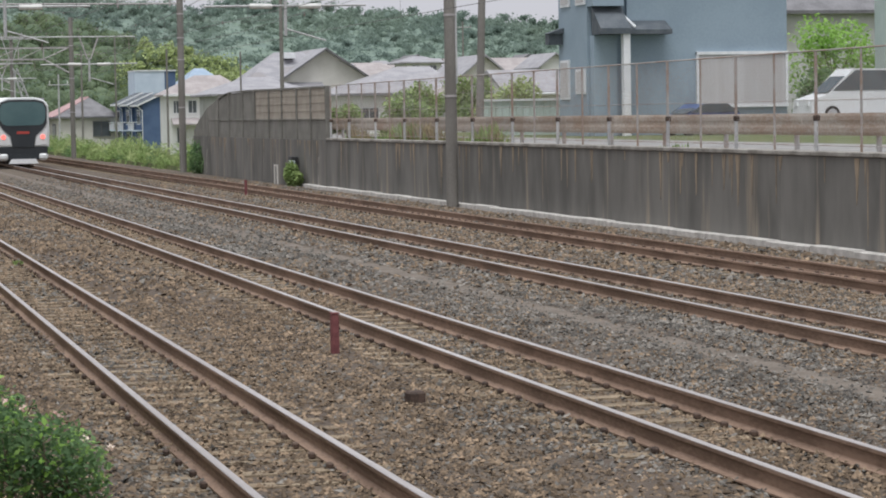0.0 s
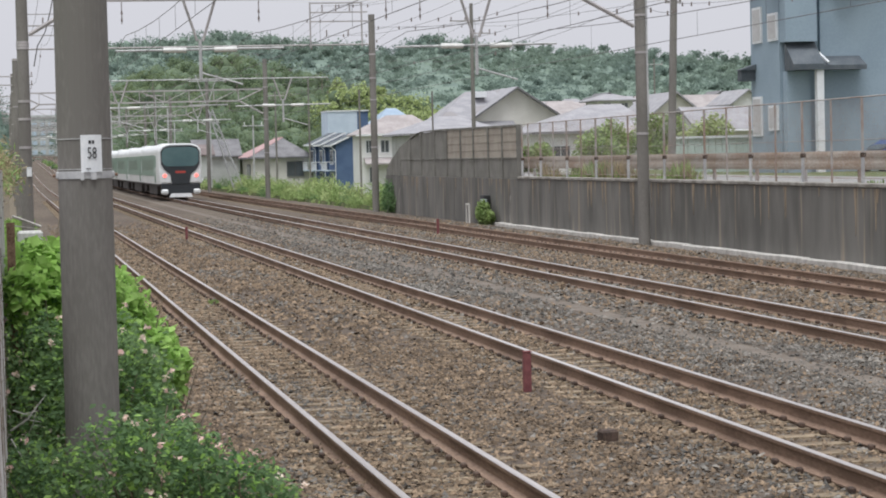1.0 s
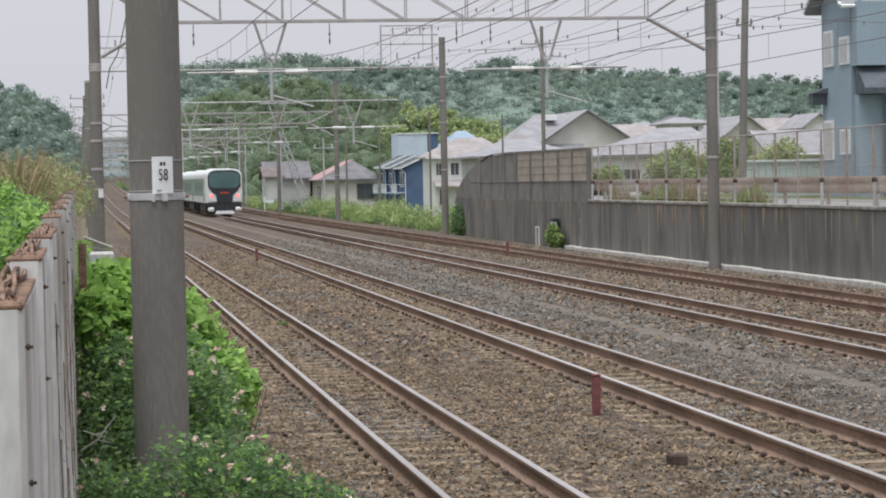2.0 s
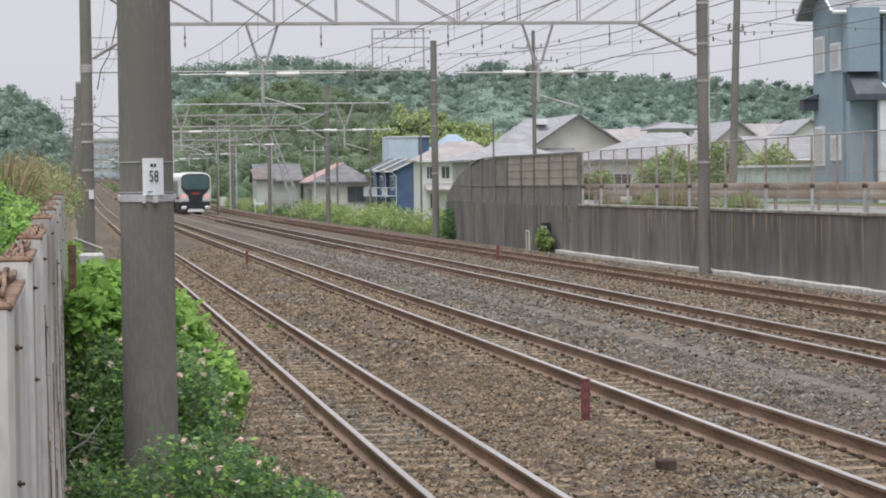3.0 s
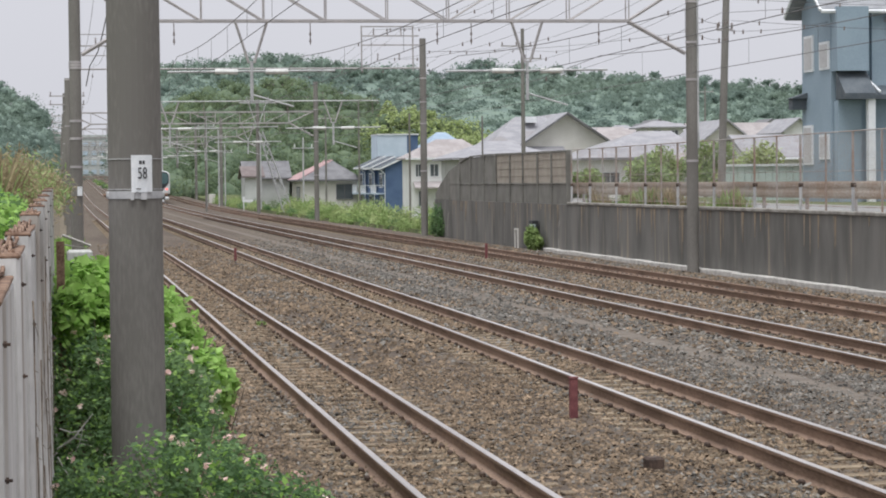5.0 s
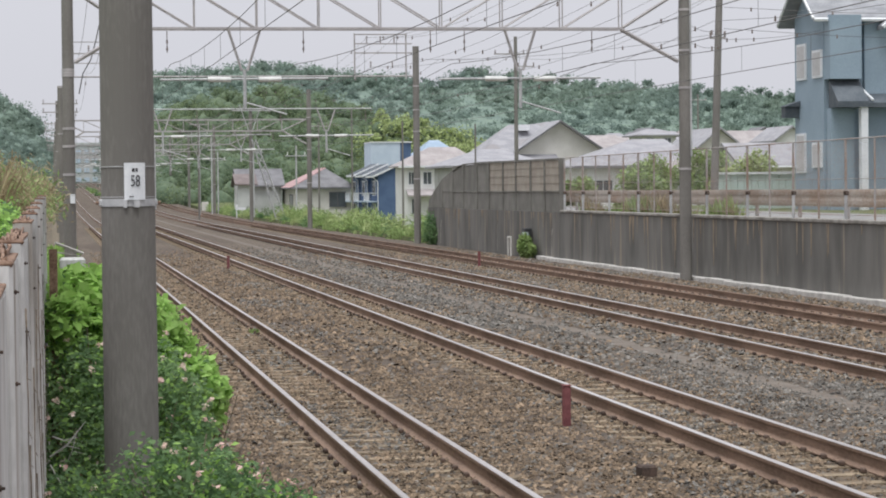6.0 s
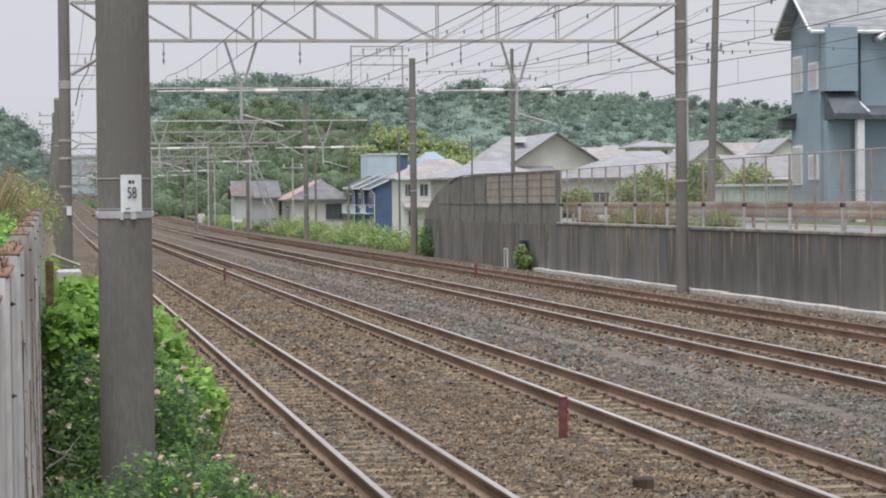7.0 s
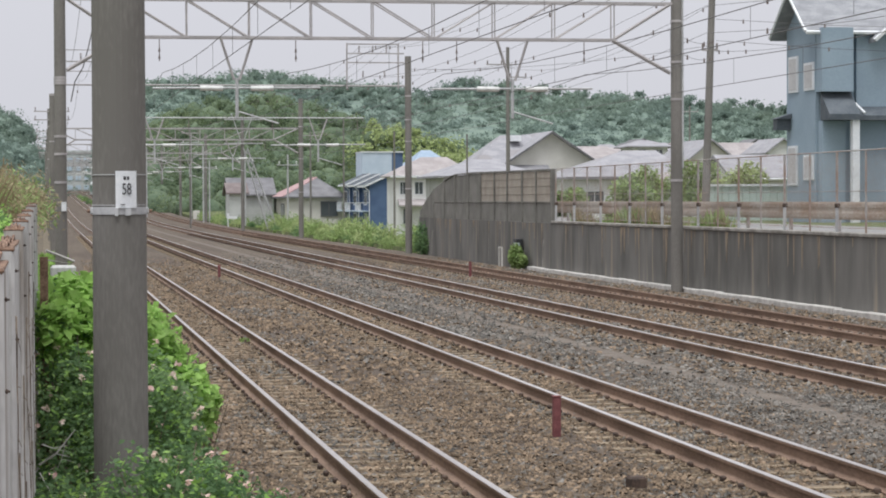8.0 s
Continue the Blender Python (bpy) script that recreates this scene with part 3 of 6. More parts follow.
for k in range(9):
    a = radians(-90 + 12 + (k - 4) * 5.3)
    prof.append((0.215 * math.cos(a), 0.215 * math.sin(a)))
for k in range(8):
    (xa, ya), (xb, yb) = prof[k], prof[k + 1]
    for off, rev in ((1.0, False), (0.985, True)):
        q = [(xa * off, ya * off, 2.672), (xb * off, yb * off, 2.672), (xb * off, yb * off, 2.94), (xa * off, ya * off, 2.94)]
        plate.face(q[::-1] if rev else q)
ob = part("number_plate", plate, M_SIGN, near, "curved white enamel plate reading 58")


def lettering(name, text, size, m, parent, material, xscale=1.0):
    cu = bpy.data.curves.new(name, "FONT")
    cu.body, cu.size, cu.align_x, cu.align_y, cu.extrude = text, size, "CENTER", "CENTER", 0.001
    tmp = new("tmp_text", cu)
    bpy.context.view_layer.update()
    me = bpy.data.meshes.new_from_object(tmp.evaluated_get(bpy.context.evaluated_depsgraph_get()))
    bpy.data.objects.remove(tmp)
    me.transform(Matrix.Diagonal((xscale, 1, 1, 1)))
    me.materials.clear()
    me.materials.append(material)
    ob = new(name, me)
    ob.parent = parent
    ob.matrix_basis = m
    return ob


lettering("plate_number", "58", 0.118, Matrix.Translation((0.047, -0.2155, 2.805)) @ pose(0, 0, 0, 90, 0, 12), near, M_BLACK, 0.62)
for xa, xb, za, zb in ((-0.022, -0.002, 2.875, 2.9), (0.004, 0.02, 2.875, 2.9), (-0.045, -0.01, 2.694, 2.699)):
    mb = Mesh()
    mb.box(xa, xb, -0.2165, -0.2135, za, zb, m=pose(0, 0, 0, 0, 0, 12))
    part("plate_mark", mb, M_BLACK, near, "small unreadable black mark")

# portal over the four tracks and the ones behind it
PORTALS = [67.3, 117.7, 168.0, 218.0, 268.0, 318.0, 368.0, 418.0]
for i, y in enumerate(PORTALS):
    lp = pole(0.5, y, 8.0 if i == 1 else 9.2 if i else 9.6, 0.175, 0.16, bands=(3.2, 4.0, 4.5, 6.0, 6.08, 6.16) if i == 0 else (3.2, 5.6, 7.9))
    if i == 0:
        mb = Mesh()
        mb.box(0.01, 0.15, -0.2, -0.185, 2.42, 2.68)
        part("number_plate", mb, M_SIGN, lp, "small white enamel plate")
    rp = pole(18.5 if i == 0 else 18.3, y, 9.2 if i == 0 else 9.95, 0.18, 0.16)
    if i == 0:
        mb = Mesh()
        mb.tube((0.165, -0.08, 3.6), (0.16, -0.08, 9.1), 0.035, n=8)
        part("conduit", mb, M_STEEL, rp, "pale cable conduit")
        truss_beam(y)
        for x in (5.5, 13.55):
            hanger(x, y, 7.36)
        rod_insulators(y, 7.3, (3.3, 7.2, 10.9, 11.9, 15.7))
    elif i == 1:
        b = thing("pipe_beam", "slim steel pipe spanning the tracks above the beam", "beam", (0, y, 0))
        mb = Mesh()
        mb.tube((0.6, 0, 8.45), (18.2, 0, 8.45), 0.04, n=8)
        part("pipe", mb, M_STEEL_RUST, b)
        mb = Mesh()
        mb.tube((3.5, 0, 6.82), (16.0, 0, 6.82), 0.03, n=6)
        part("lower_pipe", mb, M_STEEL, b)
        for x in (5.5, 13.7):
            hanger(x, y, 6.8, 1.1)
        rod_insulators(y, 6.75, (3.3, 7.2, 11.4, 15.7))
        mb = Mesh()
        mb.box(-3.155, -3.085, -0.04, 0.04, 8.3, 10.6)
        fr = part("feeder_frame", mb, M_STEEL_RUST, rp, "steel feeder frame beside the pole top")
        mb = Mesh()
        mb.box(-0.535, -0.465, -0.04, 0.04, 8.3, 10.6)
        part("upright", mb, M_STEEL_RUST, fr)
        for z in (10.55, 10.08, 9.62):
            mb = Mesh()
            mb.box(-3.14, -0.2 if z < 10.2 else -0.45, -0.045, 0.045, z - 0.03, z + 0.03)
            part("bar", mb, M_STEEL_RUST, fr)
        mb = Mesh()
        mb.box(0.15, 2.6, -0.05, 0.05, 9.57, 9.63)
        mb.box(0.15, 0.23, -0.05, 0.05, 7.6, 10.2)
        fl = part("feeder_bar", mb, M_STEEL_RUST, lp, "steel bar carrying upright insulators")
        for x in (0.62, 1.4):
            mb = Mesh()
            insulator(mb, (x, 0, 9.63), 0.38, 0.07, down=False)
            part("insulator", mb, M_INSUL, fl)
        for za, zb2 in ((9.1, 9.14), (10.15, 10.19)):
            mb = Mesh()
            mb.box(0.15, 2.9, -0.03, 0.03, za, zb2)
            part("bar", mb, M_STEEL_RUST, fl)
        mb = Mesh()
        p = Vector((2.0, -0.1, 11.3))
        for q in ((1.75, -0.1, 10.2), (1.5, -0.1, 9.3), (1.1, -0.1, 8.6), (0.9, -0.1, 7.6)):
            mb.tube(p, q, 0.03, n=6)
            p = Vector(q)
        part("cable", mb, M_WIRE, lp, "dark hanging feeder cable")
        for x, z in ((-2.5, 10.12), (-1.8, 10.12), (-1.1, 10.12), (-2.3, 9.2), (-1.2, 9.2)):
            mb = Mesh()
            insulator(mb, (x, 0, z), 0.35, 0.06, down=z < 10)
            part("insulator", mb, M_INSUL, fr)
    else:
        truss_beam(y, x1=18.1, zb=7.0, depth=0.8, panels=9, fat=0.045)
        for x in (5.4, 13.4):
            hanger(x, y, 7.0, 1.1)
        rod_insulators(y, 6.95, (3.4, 7.0, 11.5, 15.7))
        for z in (8.4, 9.0):
            mb = Mesh()
            mb.box(-1.1, 1.4, -0.22, -0.14, z - 0.04, z + 0.04)
            arm = part("feeder_arm", mb, M_STEEL_RUST, lp)
            for x in (-1.0, 0.7, 1.3):
                mb = Mesh()
                insulator(mb, (x, -0.18, z), 0.3, 0.06, down=False)
                part("insulator", mb, M_INSUL, arm)


clamp_shape = Mesh()
clamp_shape.tube((0, 0, -0.10), (0, 0, 0.05), 0.035, 0.022, n=8)
CLAMP_MESH = clamp_shape.mesh("clamp", M_INSUL)


def wire(points, r, label="thin dark overhead wire", sag=0.0, beads=(), seg=8):
    """A sagging wire through supports: one continuous tube, with clamps on it."""
    mb, clamps = Mesh(), []
    line = [Vector(points[0])]
    for a, b in zip(points[:-1], points[1:]):
        a, b = Vector(a), Vector(b)
        hang = lambda t: a.lerp(b, t) - Vector((0, 0, 4 * sag * t * (1 - t)))
        line += [hang(k / seg) for k in range(1, seg + 1)]
        for t in beads:
            clamps.append(hang(t))
    for k, p in enumerate(line):
        mb.v += [(p.x + r, p.y, p.z), (p.x, p.y, p.z + r), (p.x - r, p.y, p.z), (p.x, p.y, p.z - r)]
        if k:
            for q in range(4):
                q2 = (q + 1) % 4
                mb.f.append((4 * k - 4 + q, 4 * k - 4 + q2, 4 * k + q2, 4 * k + q))
                mb.s.append(0)
    ob = new("overhead_wire", mb.mesh("overhead_wire", M_WIRE))
    tagged(ob, label, "wire", group="overhead wires")
    for p in clamps:
        c = new("clamp", CLAMP_MESH)
        c.parent = ob
        c.location = p


SUP = [17.3] + PORTALS
for i, tx in enumerate(TRACK_X):
    stag = [0.18 * (-1) ** k for k in range(len(SUP))]
    wire([(tx + s, y, 5.35 + slope(y)) for s, y in zip(stag, SUP)], 0.008, "contact wire above a track")
    wire([(tx, y, 6.35 + slope(y)) for y in SUP], 0.009, "sagging messenger wire above a track", sag=0.5)
    droppers = Mesh()
    for a, b in zip(SUP[:-1], SUP[1:]):
        for k in range(1, 10):
            t = k / 10
            y = a + (b - a) * t
            droppers.tube((tx, y, 5.35 + slope(y)), (tx, y, 6.35 + slope(y) - 2.0 * t * (1 - t)), 0.005, n=3, cap=False)
    ob = new("dropper_wires", droppers.mesh("dropper_wires", M_WIRE))
    tagged(ob, "short dropper wires between messenger and contact wire", "wire", kind="stuff")
for x, z, s in ((1.2, 9.3, 0.9), (1.8, 8.7, 0.9), (15.8, 10.4, 0.9), (16.5, 10.4, 0.9), (17.2, 10.4, 0.9), (16.0, 8.9, 0.7), (17.1, 8.9, 0.7), (19.4, 8.4, 0.8), (19.4, 7.6, 0.8), (19.5, 9.3, 0.9)):
    wire([(x, y, z + slope(y)) for y in SUP], 0.007, "feeder wire along the poles", sag=s, beads=(0.12, 0.5, 0.88) if x > 10 else (0.1,))


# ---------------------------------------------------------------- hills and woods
# hill and far crown cores: same haze tint mixed into the colour
M_HILL = mat("hill_ground_hazed", (0.145, 0.195, 0.17), (0.185, 0.242, 0.195), 0.25, 0.95, bump=0.5, fine=0.35, bump_dist=0.8)


# dark core colour stands in for shade inside the nearer crowns
M_WOOD_SHADE = mat("wood_inner_shade", (0.075, 0.11, 0.07), (0.125, 0.165, 0.10), 0.3, 0.95, bump=0.4, fine=1.5, bump_dist=0.4)


def ridge(px, py, x):
    return float(np.interp(x, px, py))


def woods(name, label, x0, x1, y0, y1, top, count, size, leaf, material, seed, per=130, low=0.0, tall=(0.8, 1.25), core_k=0.5, sizes=(0.7, 1.35), fine=2, core_mat=None, shell=0.3):
    """A wooded slope: ground that rises to the ridge, crowns of many leaf clumps on it."""
    rng = np.random.default_rng(seed)
    core, groups = Mesh(), []
    across = max(1, round(math.sqrt(count * (x1 - x0) / (y1 - y0))))
    deep = max(1, round(count / across))
    for k in range(across * deep):
        f = min(1.0, (k // across + rng.uniform(0.0, 1.0)) / deep)
        x = x0 + (x1 - x0) * (k % across + rng.uniform(-0.1, 1.1)) / across
        y = y0 + (y1 - y0) * f
        r = size * rng.uniform(*sizes)
        h = r * rng.uniform(*tall)
        ground = low + (top(x * (y1 / y)) * y / y1 - low) * f - h * 1.25
        c = (x, y, ground + h * 0.45)
        n = int(per * rng.uniform(0.8, 1.2))
        cs, rs = [c], [(r * 0.75, r * 0.75, h * 0.75)]
        for j in range(6):
            a = rng.uniform(0, 6.28)
            d = rng.uniform(0.35, 0.7)
            cs.append((c[0] + math.cos(a) * r * d, c[1] + math.sin(a) * r * d, c[2] + rng.uniform(-0.4, 0.55) * h))
            q = rng.uniform(0.35, 0.55)
            rs.append((r * q, r * q, h * q))
        groups.append((cloud(n, seed * 977 + k, blobs(cs, rs, shell), leaf, 0.3, 0.8), 0))
        bm = bmesh.new()
        bmesh.ops.create_icosphere(bm, subdivisions=fine, radius=1)
        for vv in bm.verts:
            vv.co *= rng.uniform(0.86, 1.1)
            vv.co = Vector((c[0] + vv.co.x * r * core_k, c[1] + vv.co.y * r * core_k, c[2] + vv.co.z * h * (core_k + 0.1)))
        core.add_bm(bm)
    wood = new(name, leaf_mesh(name, groups, [material]))
    tagged(wood, label, "woods", kind="stuff")
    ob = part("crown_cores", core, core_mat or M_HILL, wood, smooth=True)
    tagged(ob, kind="stuff")


def hill(name, label, xs, zs, y0, y1, drop):
    mb = Mesh()
    n = len(xs)
    rows = ((y0, 0.0), (y0 + (y1 - y0) * 0.5, 0.5), (y1, 1.0), (y1 + 250, 0.8))
    for y, f in rows:
        for x, z in zip(xs, zs):
            k = y / y1
            mb.v.append((x * k, y, 1 + (z - drop - 1) * f * min(1.0, k) - (2 if f == 0 else 0)))
    for j in range(len(rows) - 1):
        for i in range(n - 1):
            mb.f.append((j * n + i, j * n + i + 1, (j + 1) * n + i + 1, (j + 1) * n + i))
            mb.s.append(0)
    ob = new(name, mb.mesh(name, M_HILL, True))
    tagged(ob, label, "hill", kind="structure")


RX = [-10, 8, 14, 20, 25, 30, 45, 62, 75, 88, 103, 112, 116, 119, 124, 133, 157, 190, 215, 227, 260, 330]
RZ = [0, 0, 6, 27, 35, 38.6, 39.5, 41.3, 40.5, 38.8, 37.2, 36, 35.0, 37.5, 39.2, 38.8, 35.8, 34, 32, 30.8, 31, 30]
main_ridge = lambda x: ridge(RX, RZ, x) + 1.2
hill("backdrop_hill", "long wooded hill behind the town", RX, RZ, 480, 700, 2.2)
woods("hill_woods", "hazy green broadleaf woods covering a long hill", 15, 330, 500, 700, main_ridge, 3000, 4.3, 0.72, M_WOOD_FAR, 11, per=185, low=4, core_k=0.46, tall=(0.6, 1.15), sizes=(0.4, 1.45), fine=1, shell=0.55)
NX, NZ = [14, 22, 30, 44, 56, 64, 72, 80], [14, 19.5, 23.5, 24.5, 22, 18, 13, 9]
near_ridge = lambda x: ridge(NX, NZ, x)
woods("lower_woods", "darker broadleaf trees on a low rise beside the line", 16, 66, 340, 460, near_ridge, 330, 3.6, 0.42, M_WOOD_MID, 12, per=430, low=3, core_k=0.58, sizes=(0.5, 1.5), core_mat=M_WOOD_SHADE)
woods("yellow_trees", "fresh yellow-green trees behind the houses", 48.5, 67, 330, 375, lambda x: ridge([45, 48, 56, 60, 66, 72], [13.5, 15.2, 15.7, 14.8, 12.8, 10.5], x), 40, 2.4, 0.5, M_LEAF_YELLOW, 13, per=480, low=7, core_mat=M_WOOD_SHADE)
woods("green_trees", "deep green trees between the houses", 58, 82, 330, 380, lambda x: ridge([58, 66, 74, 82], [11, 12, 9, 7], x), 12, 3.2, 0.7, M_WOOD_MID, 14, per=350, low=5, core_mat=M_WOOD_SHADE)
LX, LZ = [-60, -30, -14, -8, -4, -1, 2, 6], [36, 36, 31, 28, 24, 19, 14, 9]
left_ridge = lambda x: ridge(LX, LZ, x) + 2.0
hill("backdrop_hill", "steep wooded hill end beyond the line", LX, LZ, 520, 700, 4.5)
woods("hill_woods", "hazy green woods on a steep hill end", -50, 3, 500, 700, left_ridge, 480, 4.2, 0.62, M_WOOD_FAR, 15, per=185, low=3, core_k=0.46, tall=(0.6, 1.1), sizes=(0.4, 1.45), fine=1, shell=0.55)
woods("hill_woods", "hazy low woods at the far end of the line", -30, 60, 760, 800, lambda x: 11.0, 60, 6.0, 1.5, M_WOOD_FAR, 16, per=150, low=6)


# ---------------------------------------------------------------- houses
M_SIDING_BLUE = mat("blue_siding", (0.27, 0.345, 0.41), (0.305, 0.385, 0.45), 0.6, 0.7, bump=0.05, fine=12)
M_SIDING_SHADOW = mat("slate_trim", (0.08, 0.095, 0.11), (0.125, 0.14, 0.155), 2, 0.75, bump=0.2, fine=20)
M_ROOF_SLATE = mat("slate_roof", (0.24, 0.245, 0.26), (0.33, 0.335, 0.35), 1.5, 0.8, bump=0.3, fine=14, stretch=(1, 1, 3))
M_WHITE_TRIM = mat("white_trim", (0.70, 0.72, 0.74), (0.80, 0.81, 0.82), 3, 0.6, bump=0)
M_SHUTTER = mat("shutter", (0.50, 0.49, 0.49), (0.58, 0.57, 0.57), 1, 0.6, bump=0.05, fine=8)
M_GLASS = mat("window_glass", (0.06, 0.075, 0.085), (0.10, 0.115, 0.125), 0.6, 0.12, bump=0, spec=0.8)
M_WALL_CREAM = mat("cream_render", (0.64, 0.62, 0.575), (0.73, 0.71, 0.665), 0.8, 0.85, bump=0.1, fine=12)
M_WALL_GREY = mat("grey_render", (0.50, 0.51, 0.50), (0.60, 0.605, 0.595), 0.8, 0.85, bump=0.1, fine=12, c3=(0.44, 0.44, 0.42))
M_WALL_WHITE = mat("white_render", (0.72, 0.72, 0.71), (0.80, 0.80, 0.79), 0.8, 0.85, bump=0.1, fine=12)
M_WALL_NAVY = mat("navy_siding", (0.075, 0.12, 0.22), (0.10, 0.155, 0.265), 0.8, 0.75, bump=0.05, fine=12)
M_WALL_SKY = mat("pale_blue_panel", (0.50, 0.59, 0.68), (0.58, 0.665, 0.75), 0.8, 0.75, bump=0.05, fine=12)
M_WALL_MINT = mat("mint_siding", (0.50, 0.60, 0.56), (0.57, 0.66, 0.62), 0.8, 0.8, bump=0.05, fine=12)
M_ROOF_SKY = mat("faded_blue_roof", (0.27, 0.35, 0.44), (0.35, 0.43, 0.52), 0.8, 0.75, bump=0.2, fine=8)
M_ROOF_RED = mat("faded_red_roof", (0.36, 0.235, 0.235), (0.45, 0.305, 0.30), 1, 0.85, bump=0.3, fine=10)
M_ROOF_GREY = mat("grey_tile_roof", (0.275, 0.272, 0.29), (0.355, 0.348, 0.365), 1, 0.85, bump=0.3, fine=8, c3=(0.28, 0.265, 0.27), stretch=(1, 1, 3))
M_ROOF_DARK = mat("dark_tile_roof", (0.145, 0.143, 0.15), (0.21, 0.207, 0.215), 1, 0.85, bump=0.3, fine=8)
M_ROOF_BROWN = mat("brown_tile_roof", (0.16, 0.13, 0.125), (0.22, 0.185, 0.18), 1, 0.85, bump=0.3, fine=8)
M_ROOF_TAN = mat("warm_tile_roof", (0.31, 0.28, 0.275), (0.40, 0.365, 0.36), 1, 0.85, bump=0.3, fine=8)


def window(parent, x0, x1, z0, z1, y, frame_mat=None, deep=0.06):
    """A framed window on a wall that faces -y."""
    fm = frame_mat or M_WHITE_TRIM
    mb = Mesh()
    t = 0.07
    mb.box(x0 - t, x1 + t, y - deep, y, z0 - t, z0)
    mb.box(x0 - t, x1 + t, y - deep, y, z1, z1 + t)
    mb.box(x0 - t, x0, y - deep, y, z0, z1)
    mb.box(x1, x1 + t, y - deep, y, z0, z1)
    mb.box((x0 + x1) / 2 - 0.025, (x0 + x1) / 2 + 0.025, y - deep * 0.7, y, z0, z1)
    w = part("window", mb, fm, parent)
    mb = Mesh()
    mb.box(x0, x1, y - 0.02, y - 0.006, z0, z1)
    part("pane", mb, M_GLASS, w)


def gable_roof(parent, x0, x1, y0, y1, z0, z1, axis, over=0.5, thick=0.18, material=None, trim=None):
    """Two sloping slabs; axis: the way the ridge runs."""
    mb = Mesh()
    if axis == "y":
        xm = (x0 + x1) / 2
        k = (z1 - z0) / (xm - x0)
        out = [(x0 - over, z0 - over * k), (xm, z1), (x1 + over, z0 - over * k), (x1 + over, z0 - over * k + thick), (xm, z1 + thick), (x0 - over, z0 - over * k + thick)]
        mb.prism(out, "y", y0 - over, y1 + over)
    else:
        ym = (y0 + y1) / 2
        k = (z1 - z0) / (ym - y0)
        out = [(y0 - over, z0 - over * k), (ym, z1), (y1 + over, z0 - over * k), (y1 + over, z0 - over * k + thick), (ym, z1 + thick), (y0 - over, z0 - over * k + thick)]
        mb.prism(out, "x", x0 - over, x1 + over)
    roof = part("roof", mb, material, parent)
    if trim:
        mb = Mesh()
        if axis == "y":
            for s in (-1, 1):
                a = Vector((xm + s * (x1 - x0 + 2 * over) / 2, y0 - over - 0.03, z0 - over * k + thick * 0.5))
                mb.tube(a, (xm, y0 - over - 0.03, z1 + thick * 0.5), 0.09, n=4)
        else:
            mb.tube((x0 - over, y0 - over, z0 - over * k + 0.05), (x1 + over, y0 - over, z0 - over * k + 0.05), 0.08, n=6)
        part("fascia", mb, trim, roof)
    return roof


def gable_walls(mb, x0, x1, y0, y1, z0, ze, zr, axis):
    mb.box(x0, x1, y0, y1, z0, ze)
    if axis == "y":
        mb.prism([(x0, ze), (x1, ze), ((x0 + x1) / 2, zr)], "y", y0, y1)
    else:
        mb.prism([(y0, ze), (y1, ze), ((y0 + y1) / 2, zr)], "x", x0, x1)


def house(name, label, x0, x1, y0, y1, z0, ze, zr, axis, wall, roof, wins=(), over=0.5, trim=None):
    h = thing(name, label, "house")
    z0 -= 1.6 if z0 < 1 else 0
    mb = Mesh()
    gable_walls(mb, x0, x1, y0, y1, z0, ze, zr, axis)
    part("wall", mb, wall, h)
    gable_roof(h, x0, x1, y0, y1, ze, zr, axis, over, material=roof, trim=trim)
    for wx0, wx1, wz0, wz1 in wins:
        window(h, wx0, wx1, wz0, wz1, y0)
    return h


def hip_house(name, label, x0, x1, y0, y1, z0, ze, zr, wall, roof, wins=(), over=0.6, ridge_in=2.5, trim=None, ridge_x=None):
    h = thing(name, label, "house")
    z0 -= 1.6 if z0 < 1 else 0
    mb = Mesh()
    mb.box(x0, x1, y0, y1, z0, ze)
    part("wall", mb, wall, h)
    ym = (y0 + y1) / 2
    mb = Mesh()
    b = [(x0 - over, y0 - over, ze - 0.1), (x1 + over, y0 - over, ze - 0.1), (x1 + over, y1 + over, ze - 0.1), (x0 - over, y1 + over, ze - 0.1)]
    ra, rb = ridge_x or (x0 + ridge_in, x1 - ridge_in)
    t = [(ra, ym, zr), (rb, ym, zr)]
    low = [(p[0], p[1], p[2] - 0.14) for p in b]
    mb.v += b + t + low
    mb.f += [(0, 1, 5, 4), (1, 2, 5), (2, 3, 4, 5), (3, 0, 4), (0, 6, 7, 1), (1, 7, 8, 2), (2, 8, 9, 3), (3, 9, 6, 0), (6, 9, 8, 7)]
    mb.s += [0] * 9
    part("roof", mb, roof, h)
    if trim:
        mb = Mesh()
        mb.box(x0 - over - 0.04, x1 + over + 0.04, y0 - over - 0.05, y0 - over, ze - 0.28, ze - 0.08)
        part("fascia", mb, trim, h)
    for wx0, wx1, wz0, wz1 in wins:
        window(h, wx0, wx1, wz0, wz1, y0)
    return h


